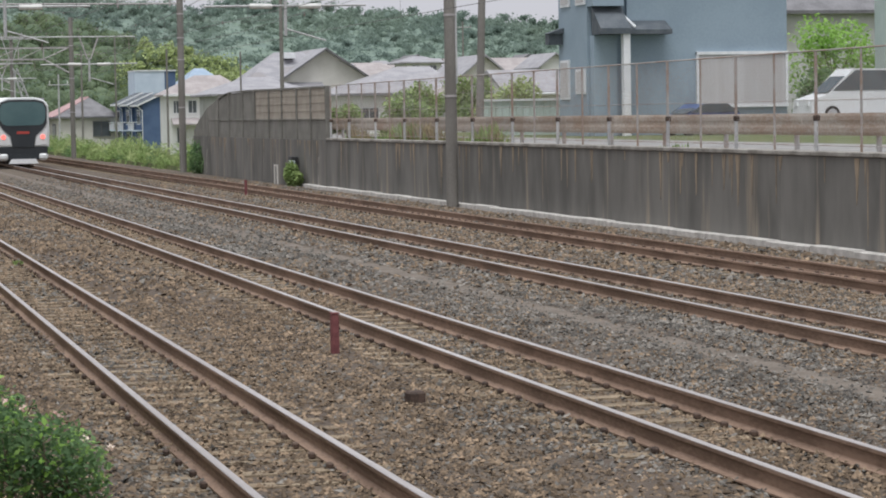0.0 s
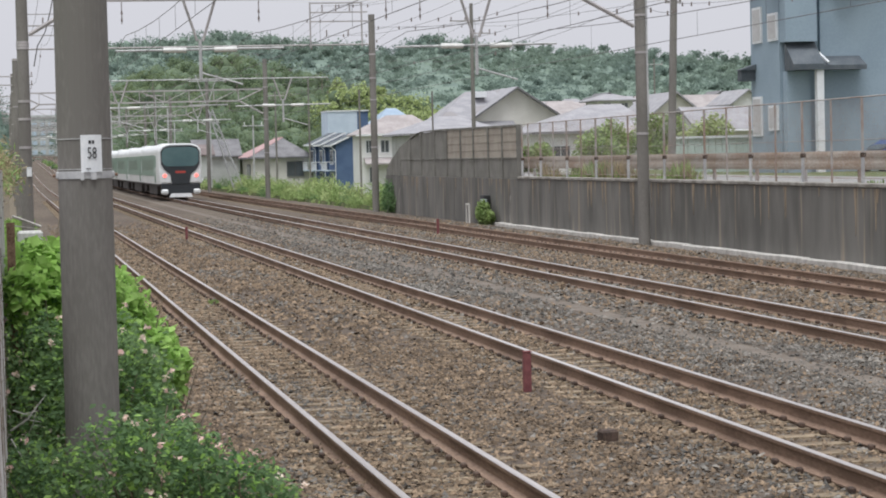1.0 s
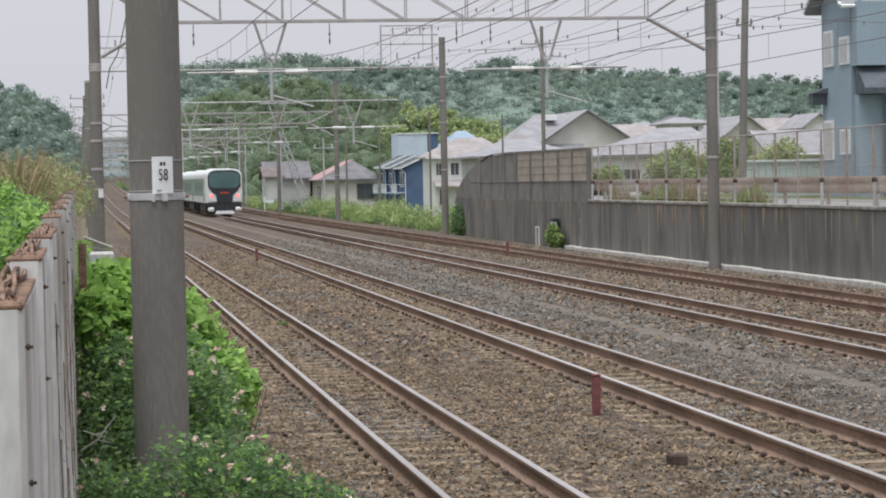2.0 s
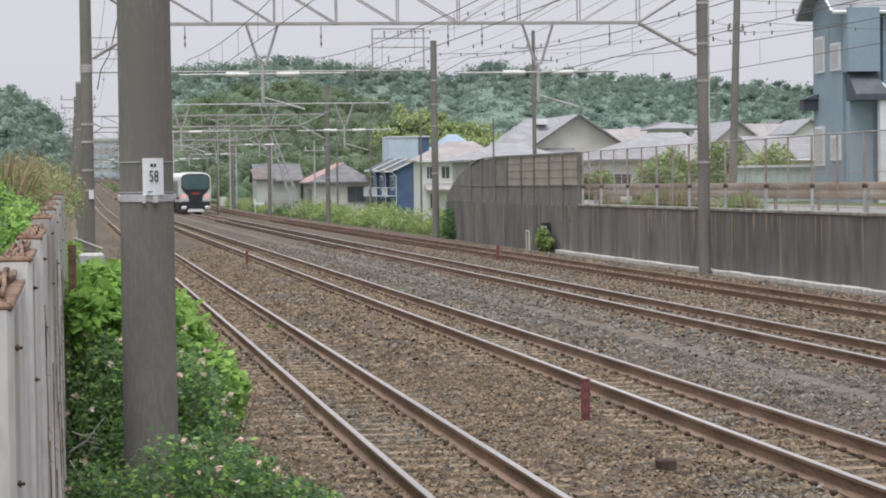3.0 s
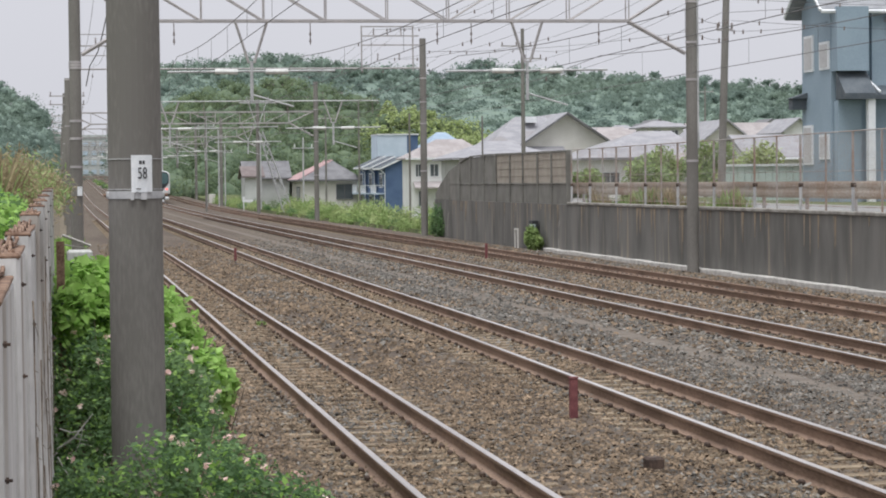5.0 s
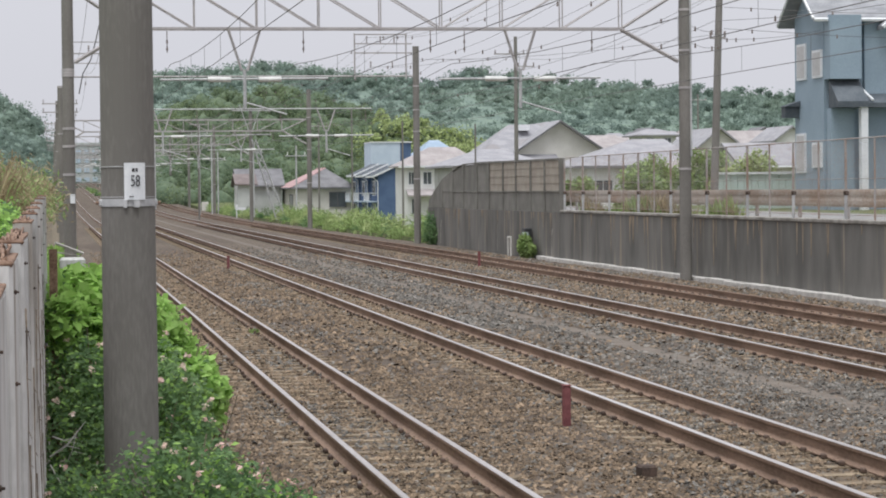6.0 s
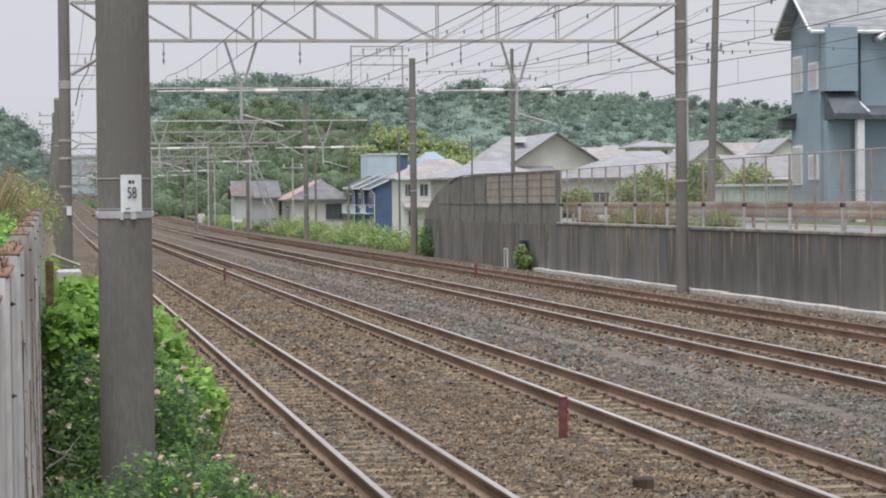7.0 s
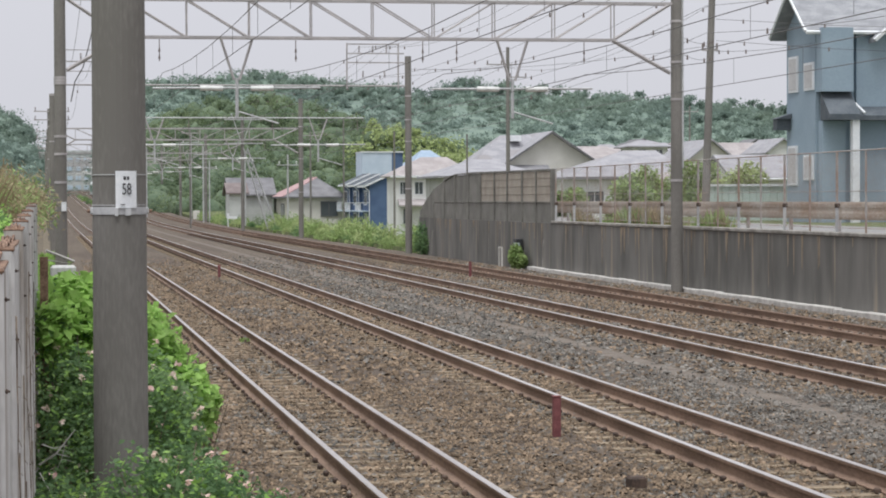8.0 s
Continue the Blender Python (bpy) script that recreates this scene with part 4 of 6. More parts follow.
def build_blue_house():
    h = thing("blue_house", "two-storey house with blue siding, slate porch roof and grey gables", "house")
    x0, x1, y0, y1, zb = 30.0, 38.45, 88.36, 95.5, 1.7
    mb = Mesh()
    mb.box(x0 + 1.6, x1, y0, y1, zb, 9.3)
    part("wall", mb, M_SIDING_BLUE, h)
    mb = Mesh()
    gable_walls(mb, x0, x0 + 1.6, y0 + 0.25, y0 + 3.85, zb, 9.45, 10.75, "x")
    part("side_block", mb, M_SIDING_BLUE, h)
    mb = Mesh()
    mb.box(x0 + 0.02, x0 + 1.3, y0 - 0.5, y0 + 0.25, 6.85, 9.35)
    part("bay", mb, M_SIDING_BLUE, h)
    # porch: recess under a slate skirt roof
    mb = Mesh()
    mb.prism([(y0 - 0.05, 6.85), (y0 - 1.15, 5.95), (y0 - 1.15, 5.72), (y0 - 0.05, 5.72)], "x", x0 + 0.1, x0 + 1.35)
    mb.prism([(y0 - 0.02, 6.28), (y0 - 0.85, 5.9), (y0 - 0.85, 5.72), (y0 - 0.02, 5.72)], "x", x0 + 1.3, x0 + 3.2)
    part("porch_roof", mb, M_SIDING_SHADOW, h, "dark slate porch roof")
    mb = Mesh()
    mb.tube((x0 + 1.32, y0 - 0.3, 6.5), (x0 + 1.62, y0 - 0.9, 6.0), 0.05, n=6)
    part("gutter_pipe", mb, M_WHITE_TRIM, h, "white bent gutter pipe")
    mb = Mesh()
    mb.box(x0 + 0.1, x0 + 1.05, y0 - 0.3, y0 + 0.2, zb, 5.7)
    part("porch_recess", mb, M_SIDING_BLUE, h, "shaded recessed entrance")
    mb = Mesh()
    mb.box(x0 + 1.08, x0 + 1.36, y0 - 1.05, y0 - 0.75, zb, 5.72)
    part("porch_column", mb, M_WHITE_TRIM, h, "white porch column")
    mb = Mesh()
    mb.box(x0 - 0.6, x0, y0 + 3.3, y0 + 3.8, 5.45, 5.9)
    mb.prism([(x0 - 0.68, 5.9), (x0, 6.12), (x0, 5.9)], "y", y0 + 3.15, y0 + 3.9)
    part("side_hood", mb, M_SIDING_SHADOW, h, "dark bay hood")
    for ya, za, zc in ((y0 + 0.35, 6.95, 8.05), (y0 + 2.3, 6.95, 8.4), (y0 + 0.4, 3.4, 4.4), (y0 + 2.4, 3.2, 4.8)):
        mb = Mesh()
        mb.box(x0 - 0.07, x0 - 0.001, ya, ya + 1.15, za, zc)
        w = part("window", mb, M_WHITE_TRIM, h, "white framed side window")
        mb = Mesh()
        mb.box(x0 - 0.085, x0 - 0.072, ya + 0.12, ya + 1.03, za + 0.1, zc - 0.1)
        part("pane", mb, M_SHUTTER, w)
    mb = Mesh()
    mb.box(x1 - 3.85, x1 - 0.1, y0 - 0.06, y0 - 0.01, 2.9, 4.9)
    sh = part("shutter", mb, M_SHUTTER, h, "closed pale roller shutter")
    slat = Mesh()
    slat.box(x1 - 3.85, x1 - 0.1, y0 - 0.075, y0 - 0.062, 0, 0.12, bevel=0.005)
    slat_mesh = slat.mesh("slat", M_SHUTTER)
    for k in range(15):
        ob = new("slat", slat_mesh)
        ob.parent = sh
        ob.location = (0, 0, 2.92 + k * 0.13)
    mb = Mesh()
    mb.box(x1 - 3.95, x1 - 3.85, y0 - 0.12, y0, 2.82, 5.0)
    mb.box(x1 - 0.1, x1, y0 - 0.12, y0, 2.82, 5.0)
    mb.box(x1 - 3.95, x1, y0 - 0.14, y0, 4.9, 5.02)
    mb.box(x1 - 3.95, x1, y0 - 0.16, y0, 2.78, 2.9)
    part("shutter_frame", mb, M_WHITE_TRIM, sh)
    window(h, x1 - 3.85, x1 - 1.45, 7.4, 8.5, y0)
    # roofs
    gable_roof(h, x0 - 0.05, x0 + 3.2, y0 + 0.25, y0 + 3.85, 9.5, 10.85, "x", 0.5, 0.16, M_ROOF_SLATE, M_WHITE_TRIM)
    mb = Mesh()
    for ya, yb, za, zc in ((y0 - 0.25, y0 + 2.05, 9.22, 10.9), (y0 + 4.35, y0 + 2.05, 9.22, 10.9)):
        mb.tube((x0 - 0.57, ya, za), (x0 - 0.57, yb, zc), 0.07, n=4)
    part("barge_board", mb, M_WHITE_TRIM, h, "white barge board")
    gable_roof(h, x0 + 2.6, x1 + 0.4, y0 - 0.2, y1, 9.2, 11.9, "y", 0.5, 0.16, M_ROOF_SLATE, M_WHITE_TRIM)


build_blue_house()
house("mint_house", "mint-green rendered house behind a parking yard", 42.4, 52, 85.5, 88.5, 1.7, 8.6, 10.0, "x", M_WALL_MINT, M_ROOF_GREY, [(43.2, 44.2, 6.2, 7.4)])
house("grey_roof_house", "house with a low grey tiled roof behind a garden tree", 47, 58, 112, 122, 1.7, 7.7, 9.6, "x", M_WALL_GREY, M_ROOF_DARK)

# houses behind the barrier
g = house("gable_house", "cream gabled house with a wide grey tiled roof", 37.4, 45.6, 190, 204, 0, 5.4, 8.1, "y", M_WALL_CREAM, M_ROOF_GREY, over=0.7, trim=M_ROOF_DARK)
long_house = hip_house("long_roof_house", "low house with a long grey hipped roof", 33.4, 41, 188, 200, 0, 3.9, 8.05, M_WALL_CREAM, M_ROOF_GREY, ridge_x=(38.0, 40.6))
hip_house("front_roof_house", "low outbuilding with a shallow grey hipped roof", 27.4, 34.0, 160, 168, 0, 4.4, 5.5, M_WALL_GREY, M_ROOF_GREY, ridge_in=2.6)
mb = Mesh()
mb.box(38.55, 39.45, 192.2, 193.2, 7.5, 7.98)
part("roof_lantern", mb, M_WHITE_TRIM, long_house, "white ridge light")
mb = Mesh()
mb.box(38.2, 45.0, 189.86, 189.99, 4.3, 4.42)
part("wall_band", mb, M_ROOF_DARK, g)

# navy terrace: three units with mono-pitch ends, set back one behind the other
def navy_terrace():
    h = thing("navy_terrace", "navy and white terrace with stepped sloping roofs", "house")
    for k, x0 in enumerate((36.3, 35.95, 35.7)):
        ya, yb = 262 + 6.4 * k, 268.3 + 6.4 * k
        ze, x1 = 4.35 + 0.1 * k, x0 + 2.3
        zr = ze + 1.05
        mb = Mesh()
        mb.prism([(x0, -1.2), (x1, -1.2), (x1, zr), (x0, ze)], "y", ya, yb)
        part("wall", mb, M_WALL_NAVY, h)
        mb = Mesh()
        mb.prism([(x0 - 0.55, ze - 0.25), (x1 + 0.1, zr + 0.03), (x1 + 0.1, zr + 0.17), (x0 - 0.55, ze - 0.11)], "y", ya - 0.25, yb)
        roof = part("roof", mb, M_SIDING_SHADOW, h)
        mb = Mesh()
        mb.prism([(x0 - 0.6, ze - 0.3), (x1 + 0.1, zr), (x1 + 0.1, zr + 0.2), (x0 - 0.6, ze - 0.1)], "y", ya - 0.34, ya - 0.252)
        mb.box(x0 - 0.64, x0 - 0.555, ya - 0.34, yb, ze - 0.32, ze - 0.12)
        part("verge", mb, M_WHITE_TRIM, roof, "white roof edge")
        mb = Mesh()
        mb.tube((x0 - 0.58, ya - 0.1, ze - 0.3), (x0 - 0.06, ya - 0.1, ze - 0.8), 0.05, n=6)
        mb.tube((x0 - 0.06, ya - 0.1, ze - 0.8), (x0 - 0.06, ya - 0.1, -1.2), 0.05, n=6)
        part("drainpipe", mb, M_WHITE_TRIM, h)
        mb = Mesh()
        mb.box(x0 - 0.95, x0, ya + 1.0, ya + 5.5, 1.25, 1.4)
        bal = part("balcony", mb, M_WALL_SKY, h, "pale balcony on the long side")
        for j in range(10):
            mb = Mesh()
            mb.box(x0 - 0.95, x0 - 0.9, ya + 1.0 + j * 0.5, ya + 1.06 + j * 0.5, 1.4, 2.25)
            part("baluster", mb, M_WHITE_TRIM, bal)
        mb = Mesh()
        mb.box(x0 - 0.97, x0 - 0.88, ya + 1.0, ya + 5.5, 2.25, 2.33)
        mb.box(x0 - 0.97, x0, ya + 0.95, ya + 1.02, 2.25, 2.33)
        part("handrail", mb, M_WHITE_TRIM, bal)
        for z in (2.0, -0.6):
            mb = Mesh()
            mb.box(x0 - 0.06, x0 - 0.002, ya + 2.0, ya + 4.6, z, z + 1.7)
            w = part("window", mb, M_WHITE_TRIM, h)
            mb = Mesh()
            mb.box(x0 - 0.075, x0 - 0.062, ya + 2.12, ya + 4.48, z + 0.12, z + 1.58)
            part("pane", mb, M_GLASS, w)
    mb = Mesh()
    mb.box(38.6, 42.25, 285, 291, -1.2, 8.4)
    part("roof_room", mb, M_WALL_SKY, h, "pale blue upper block")
    mb = Mesh()
    mb.box(38.55, 43.7, 284.9, 291.1, 8.4, 8.55)
    part("parapet", mb, M_WHITE_TRIM, h)
    mb = Mesh()
    mb.box(42.252, 43.6, 285.05, 291, -1.2, 8.4)
    part("roof_room_side", mb, M_WALL_NAVY, h)


navy_terrace()
h = hip_house("white_house", "white rendered two-storey house with a wide tan roof", 35.2, 43.0, 235, 241, -0.6, 5.15, 7.0, M_WALL_WHITE, M_ROOF_TAN, [(35.7, 36.2, 3.2, 4.4), (37.2, 38.0, 3.2, 4.4), (36.0, 36.8, 0.2, 1.7)], over=0.6, ridge_x=(38.3, 41.0), trim=M_WHITE_TRIM)
mb = Mesh()
mb.prism([(233.6, 2.1), (235.0, 2.7), (235.0, 2.55), (233.6, 1.95)], "x", 35.4, 38.8)
part("lean_to_roof", mb, M_ROOF_TAN, h)
hip_house("blue_roof_house", "far house with a pale blue roof", 45.9, 50.3, 290, 300, 0, 6.9, 8.9, M_WALL_WHITE, M_ROOF_SKY, ridge_in=1.6)


def red_roof_house():
    h = thing("red_roof_house", "single-storey cream house with a faded red and grey roof", "house")
    x0, x1, y0, y1, ze, zr = 28.8, 35.5, 280.0, 296.5, 3.15, 5.35
    mb = Mesh()
    mb.box(x0, x1, y0, y1, -1.2, ze)
    part("wall", mb, M_WALL_CREAM, h)
    o, xm = 0.6, 32.8
    e = [(x0 - o, y0 - o, ze - 0.1), (x1 + o, y0 - o, ze - 0.1), (x1 + o, y1 + o, ze - 0.1), (x0 - o, y1 + o, ze - 0.1), (xm, y0 + 3.6, zr), (xm, y1 - 3.6, zr)]
    mb = Mesh()
    mb.v += e + [(p[0], p[1], p[2] - 0.16) for p in e[:4]]
    mb.f += [(0, 1, 4), (1, 2, 5, 4), (2, 3, 5), (3, 0, 4, 5), (0, 6, 7, 1), (1, 7, 8, 2), (2, 8, 9, 3), (3, 9, 6, 0), (6, 9, 8, 7)]
    mb.s += [0, 0, 0, 1, 0, 0, 0, 0, 0]
    roof = part("roof", mb, [M_ROOF_DARK, M_ROOF_RED], h)
    mb = Mesh()
    mb.tube(e[0], e[4], 0.09, n=6)
    mb.tube(e[4], e[5], 0.1, n=6)
    part("ridge_tiles", mb, M_ROOF_RED, roof)
    mb = Mesh()
    mb.box(x0 - o, x1 + o, y0 - o - 0.06, y0 - o - 0.002, ze - 0.3, ze - 0.12)
    mb.box(x0 - o - 0.06, x0 - o - 0.002, y0 - o, y1 + o, ze - 0.3, ze - 0.12)
    part("gutter", mb, M_ROOF_DARK, roof)
    window(h, 32.9, 34.8, 0.7, 2.4, y0, M_ROOF_DARK, 0.14)
    mb = Mesh()
    mb.box(x0 - 0.05, x0 - 0.002, y0 + 3, y0 + 7, 0.6, 2.2)
    w = part("window", mb, M_ROOF_DARK, h)
    mb = Mesh()
    mb.box(x0 - 0.07, x0 - 0.052, y0 + 3.2, y0 + 6.8, 0.75, 2.05)
    part("pane", mb, M_GLASS, w)


red_roof_house()
h = house("grey_wall_house", "grey rendered house with a low dark roof", 23.2, 28.3, 293, 301, 0.3, 3.4, 5.3, "x", M_WALL_GREY, M_ROOF_DARK, over=0.5)
mb = Mesh()
mb.box(28.32, 28.42, 292.9, 293.1, -1.2, 3.2)
part("drainpipe", mb, M_WHITE_TRIM, h)
house("brown_roof_cottage", "small grey-walled house with a brown tiled roof", 22.3, 24.3, 285, 291, 0.3, 3.5, 4.6, "x", M_WALL_GREY, M_ROOF_BROWN, over=0.4)
hip_house("shed", "small white shed at the edge of the woods", 19.8, 24.0, 400, 408, 2.5, 6.2, 8.0, M_WALL_GREY, M_ROOF_GREY)

h = thing("apartment_block", "pale grey distant apartment block at the end of the line", "building")
mb = Mesh()
mb.box(4, 20, 735, 748, 4, 17.5)
part("wall", mb, M_WALL_GREY, h)
mb = Mesh()
mb.box(3.6, 20.4, 734.6, 748.4, 17.5, 18.1)
part("roof", mb, M_WALL_GREY, h)
for k in range(6):
    for j in range(4):
        mb = Mesh()
        mb.box(5 + k * 2.5, 6.6 + k * 2.5, 734.8, 735.0, 6 + j * 2.9, 7.3 + j * 2.9)
        part("window", mb, M_WALL_SKY, h)

# the roofs of the town further back
rng = random.Random(5)
hip_house("low_roof_house", "low house with a broad shallow grey roof", 39.2, 48.0, 172, 182, 0, 4.4, 6.4, M_WALL_WHITE, M_ROOF_GREY, [(40.2, 41.6, 1.8, 3.2)], ridge_x=(44.4, 47.0), trim=M_ROOF_DARK)
hip_house("brown_roof_house", "far house with a hipped brown-grey roof", 53.2, 58.0, 228, 236, 0, 6.6, 7.95, M_WALL_CREAM, M_ROOF_TAN, [(54, 55.4, 4.4, 5.8)], ridge_x=(53.9, 56.2), trim=M_ROOF_DARK)
hip_house("upper_storey_house", "tall white house with a shallow pale roof", 66.4, 70.4, 260, 266, 0, 8.7, 9.35, M_WALL_WHITE, M_ROOF_GREY, [(67.0, 67.8, 7.0, 8.2), (69.0, 69.8, 7.0, 8.2)], over=0.7, ridge_in=1.4)
hip_house("garden_house", "low house with a dark-edged sloping grey roof behind shrubs", 42.7, 50.0, 158, 166, 0, 3.85, 5.2, M_WALL_GREY, M_ROOF_TAN, ridge_x=(45.8, 48.4), trim=M_ROOF_DARK)
house("pale_gable_house", "far house with a pale gabled roof", 55.6, 60.6, 200, 210, 0, 5.7, 7.7, "y", M_WALL_CREAM, M_ROOF_GREY)
house("white_edge_house", "low house with a grey roof edged in white", 43.2, 48.4, 143, 150, 0, 4.0, 5.3, "x", M_WALL_WHITE, M_ROOF_GREY, trim=M_WHITE_TRIM)
house("corner_house", "far pale house with a small upper storey", 75.4, 78.6, 238, 246, 0, 7.6, 8.8, "y", M_WALL_WHITE, M_ROOF_GREY)
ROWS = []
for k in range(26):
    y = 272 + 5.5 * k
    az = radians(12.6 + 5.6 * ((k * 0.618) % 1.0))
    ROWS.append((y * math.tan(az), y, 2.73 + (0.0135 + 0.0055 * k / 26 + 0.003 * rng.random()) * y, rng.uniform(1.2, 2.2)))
WALLS = [M_WALL_CREAM, M_WALL_GREY, M_WALL_WHITE]
ROOFS = [M_ROOF_GREY, M_ROOF_TAN, M_ROOF_GREY, M_ROOF_DARK]
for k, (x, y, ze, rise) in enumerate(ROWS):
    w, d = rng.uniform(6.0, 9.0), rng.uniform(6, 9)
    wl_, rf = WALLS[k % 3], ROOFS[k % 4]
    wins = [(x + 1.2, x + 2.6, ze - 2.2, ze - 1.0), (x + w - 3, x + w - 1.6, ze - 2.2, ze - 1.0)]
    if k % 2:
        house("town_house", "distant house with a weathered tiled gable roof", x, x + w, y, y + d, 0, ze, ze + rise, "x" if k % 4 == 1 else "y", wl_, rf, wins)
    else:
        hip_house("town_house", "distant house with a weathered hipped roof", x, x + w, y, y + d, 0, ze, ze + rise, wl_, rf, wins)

pf = thing("panel_fence", "pale green panel fence between gardens", "fence", (28.35, 98, 1.7))
board = Mesh()
board.box(0, 0.29, 0, 0.08, 0, 1.5, bevel=0.01)
board_mesh = board.mesh("board", M_WALL_MINT)
for k in range(12):
    ob = new("board", board_mesh)
    ob.parent = pf
    ob.location = (k * 0.31, 0, 0)
mb = Mesh()
mb.box(-0.1, 3.75, -0.1, 0.12, 1.505, 1.6)
part("cap_rail", mb, M_WHITE_TRIM, pf)


# ---------------------------------------------------------------- vehicle in the yard
M_CAR = mat("white_car_paint", (0.66, 0.68, 0.69), (0.72, 0.73, 0.74), 1, 0.3, bump=0, spec=0.6)
M_CAR_BLUE = mat("blue_car_paint", (0.06, 0.10, 0.22), (0.08, 0.13, 0.27), 1, 0.3, bump=0, spec=0.6)
M_TYRE = mat("tyre", (0.02, 0.02, 0.02), (0.04, 0.04, 0.04), 10, 0.9, bump=0.1)


def car(name, label, at, rz, paint, prof, cabin, width, glass_z):
    c = thing(name, label, "car", at, rz)
    mb = Mesh()
    mb.prism(prof, "x", -width / 2, width / 2)
    part("body", mb, paint, c)
    mb = Mesh()
    mb.prism(cabin, "x", -width / 2 + 0.08, width / 2 - 0.08)
    part("cabin", mb, paint, c)
    for s in (-1, 1):
        mb = Mesh()
        q = [(p * 0.93 + 0.02, glass_z[0] + (z - cabin[0][1]) * 0.8 + 0.05) for p, z in cabin]
        mb.prism(q, "x", s * (width / 2 - 0.07), s * (width / 2 - 0.05))
        part("side_window", mb, M_GLASS, c)
    mb = Mesh()
    front = (cabin[-1], cabin[-2])
    (pa, za), (pb, zb) = front
    mb.face([(-width / 2 + 0.16, pa - 0.03, za + 0.06), (width / 2 - 0.16, pa - 0.03, za + 0.06), (width / 2 - 0.2, pb - 0.03, zb - 0.06), (-width / 2 + 0.2, pb - 0.03, zb - 0.06)])
    part("windscreen", mb, M_GLASS, c)
    for s in (-1, 1):
        for y in (prof[0][0] + 0.85, prof[1][0] - 0.8):
            mb = Mesh()
            mb.tube((s * (width / 2 - 0.2), y, 0.31), (s * (width / 2 + 0.01), y, 0.31), 0.31, n=18)
            wheel = part("wheel", mb, M_TYRE, c)
            mb = Mesh()
            mb.tube((s * (width / 2 + 0.005), y, 0.31), (s * (width / 2 + 0.02), y, 0.31), 0.2, n=14)
            part("rim", mb, M_STEEL, wheel)
        mb = Mesh()
        mb.box(s * (width / 2 - 0.32) - 0.14, s * (width / 2 - 0.32) + 0.14, prof[0][0] - 0.02, prof[0][0] + 0.05, 0.62, 0.78)
        part("headlight", mb, M_SIGN, c)
    return c


mb = Mesh()
mb.box(35.2, 62, 76.5, 86.5, 1.6, 2.15, bevel=0.03)
ob = new("parking_yard", mb.mesh("parking_yard", M_ASPHALT))
tagged(ob, "raised asphalt parking yard beside the blue house", "yard", kind="structure")
car("minivan", "white minivan parked on a yard above the wall", (37.9, 80.5, 2.15), -90, M_CAR,
    [(-2.3, 0.25), (2.3, 0.25), (2.3, 1.1), (-1.5, 1.08), (-2.25, 0.85)], [(2.25, 1.05), (2.1, 1.95), (-0.55, 1.98), (-1.55, 1.05)], 1.7, (1.12, 1.9))
car("small_car", "dark blue car parked behind the guard rail", (33.2, 84.8, 1.72), -80, M_CAR_BLUE,
    [(-1.7, 0.25), (1.7, 0.25), (1.7, 0.8), (-0.9, 0.8), (-1.65, 0.65)], [(1.5, 0.78), (0.9, 1.2), (-0.2, 1.2), (-0.9, 0.78)], 1.55, (0.82, 1.15))


# ---------------------------------------------------------------- utility poles
def utility_pole(x, y, z0, h, arms, label="concrete utility pole with cross arms", r=0.15, lean=0.0):
    p = thing("utility_pole", label, "utility pole", (x, y, z0))
    mb = Mesh()
    mb.tube((0, 0, -0.3 if z0 > 1 else -1.6), (lean, 0, h), r, r * 0.72, n=14)
    part("shaft", mb, M_POLE, p)
    for z, a, b in arms:
        mb = Mesh()
        mb.box(a, b, -0.06, 0.0, z - 0.04, z + 0.04)
        part("cross_arm", mb, M_STEEL_RUST, p)
        n = 3
        for k in range(n):
            mb = Mesh()
            insulator(mb, (a + (b - a) * (k + 0.1) / (n - 0.8), -0.03, z + 0.04), 0.22, 0.06, down=False)
            part("insulator", mb, M_INSUL, p)
    return p


utility_pole(24.45, 85, 1.7, 11.0, [(6.55, -0.1, 0.5)], "dark concrete utility pole behind the fence", 0.16, lean=0.38)
utility_pole(29.1, 146, 0.3, 12.0, [(10.9, -1.4, 0.6), (10.1, 0.1, 1.2)], "tall slim utility pole with many insulators")
utility_pole(19.3, 106.5, 1.7, 4.0, [], "thin dark pole against the barrier", 0.05)
utility_pole(22.4, 150, 0.1, 7.0, [], "thin utility pole beside the white house", 0.08)
utility_pole(24.2, 190, 0.1, 9.2, [], "slim grey pole among the houses", 0.08)
utility_pole(26.0, 230, 0.2, 9.2, [(8.8, -0.9, 0.9)], "utility pole in front of the red roof", 0.11)
utility_pole(49, 225, 0.2, 9.0, [(8.6, -0.8, 0.8)], "far utility pole over the roofs", 0.12)
utility_pole(66, 235, 0.2, 12.0, [(11.4, -0.9, 0.9)], "far utility pole over the roofs", 0.12)
utility_pole(13.7, 222, 0.3, 9.0, [(8.7, -0.8, 0.8)], "pale steel signal mast beside the line", 0.1)
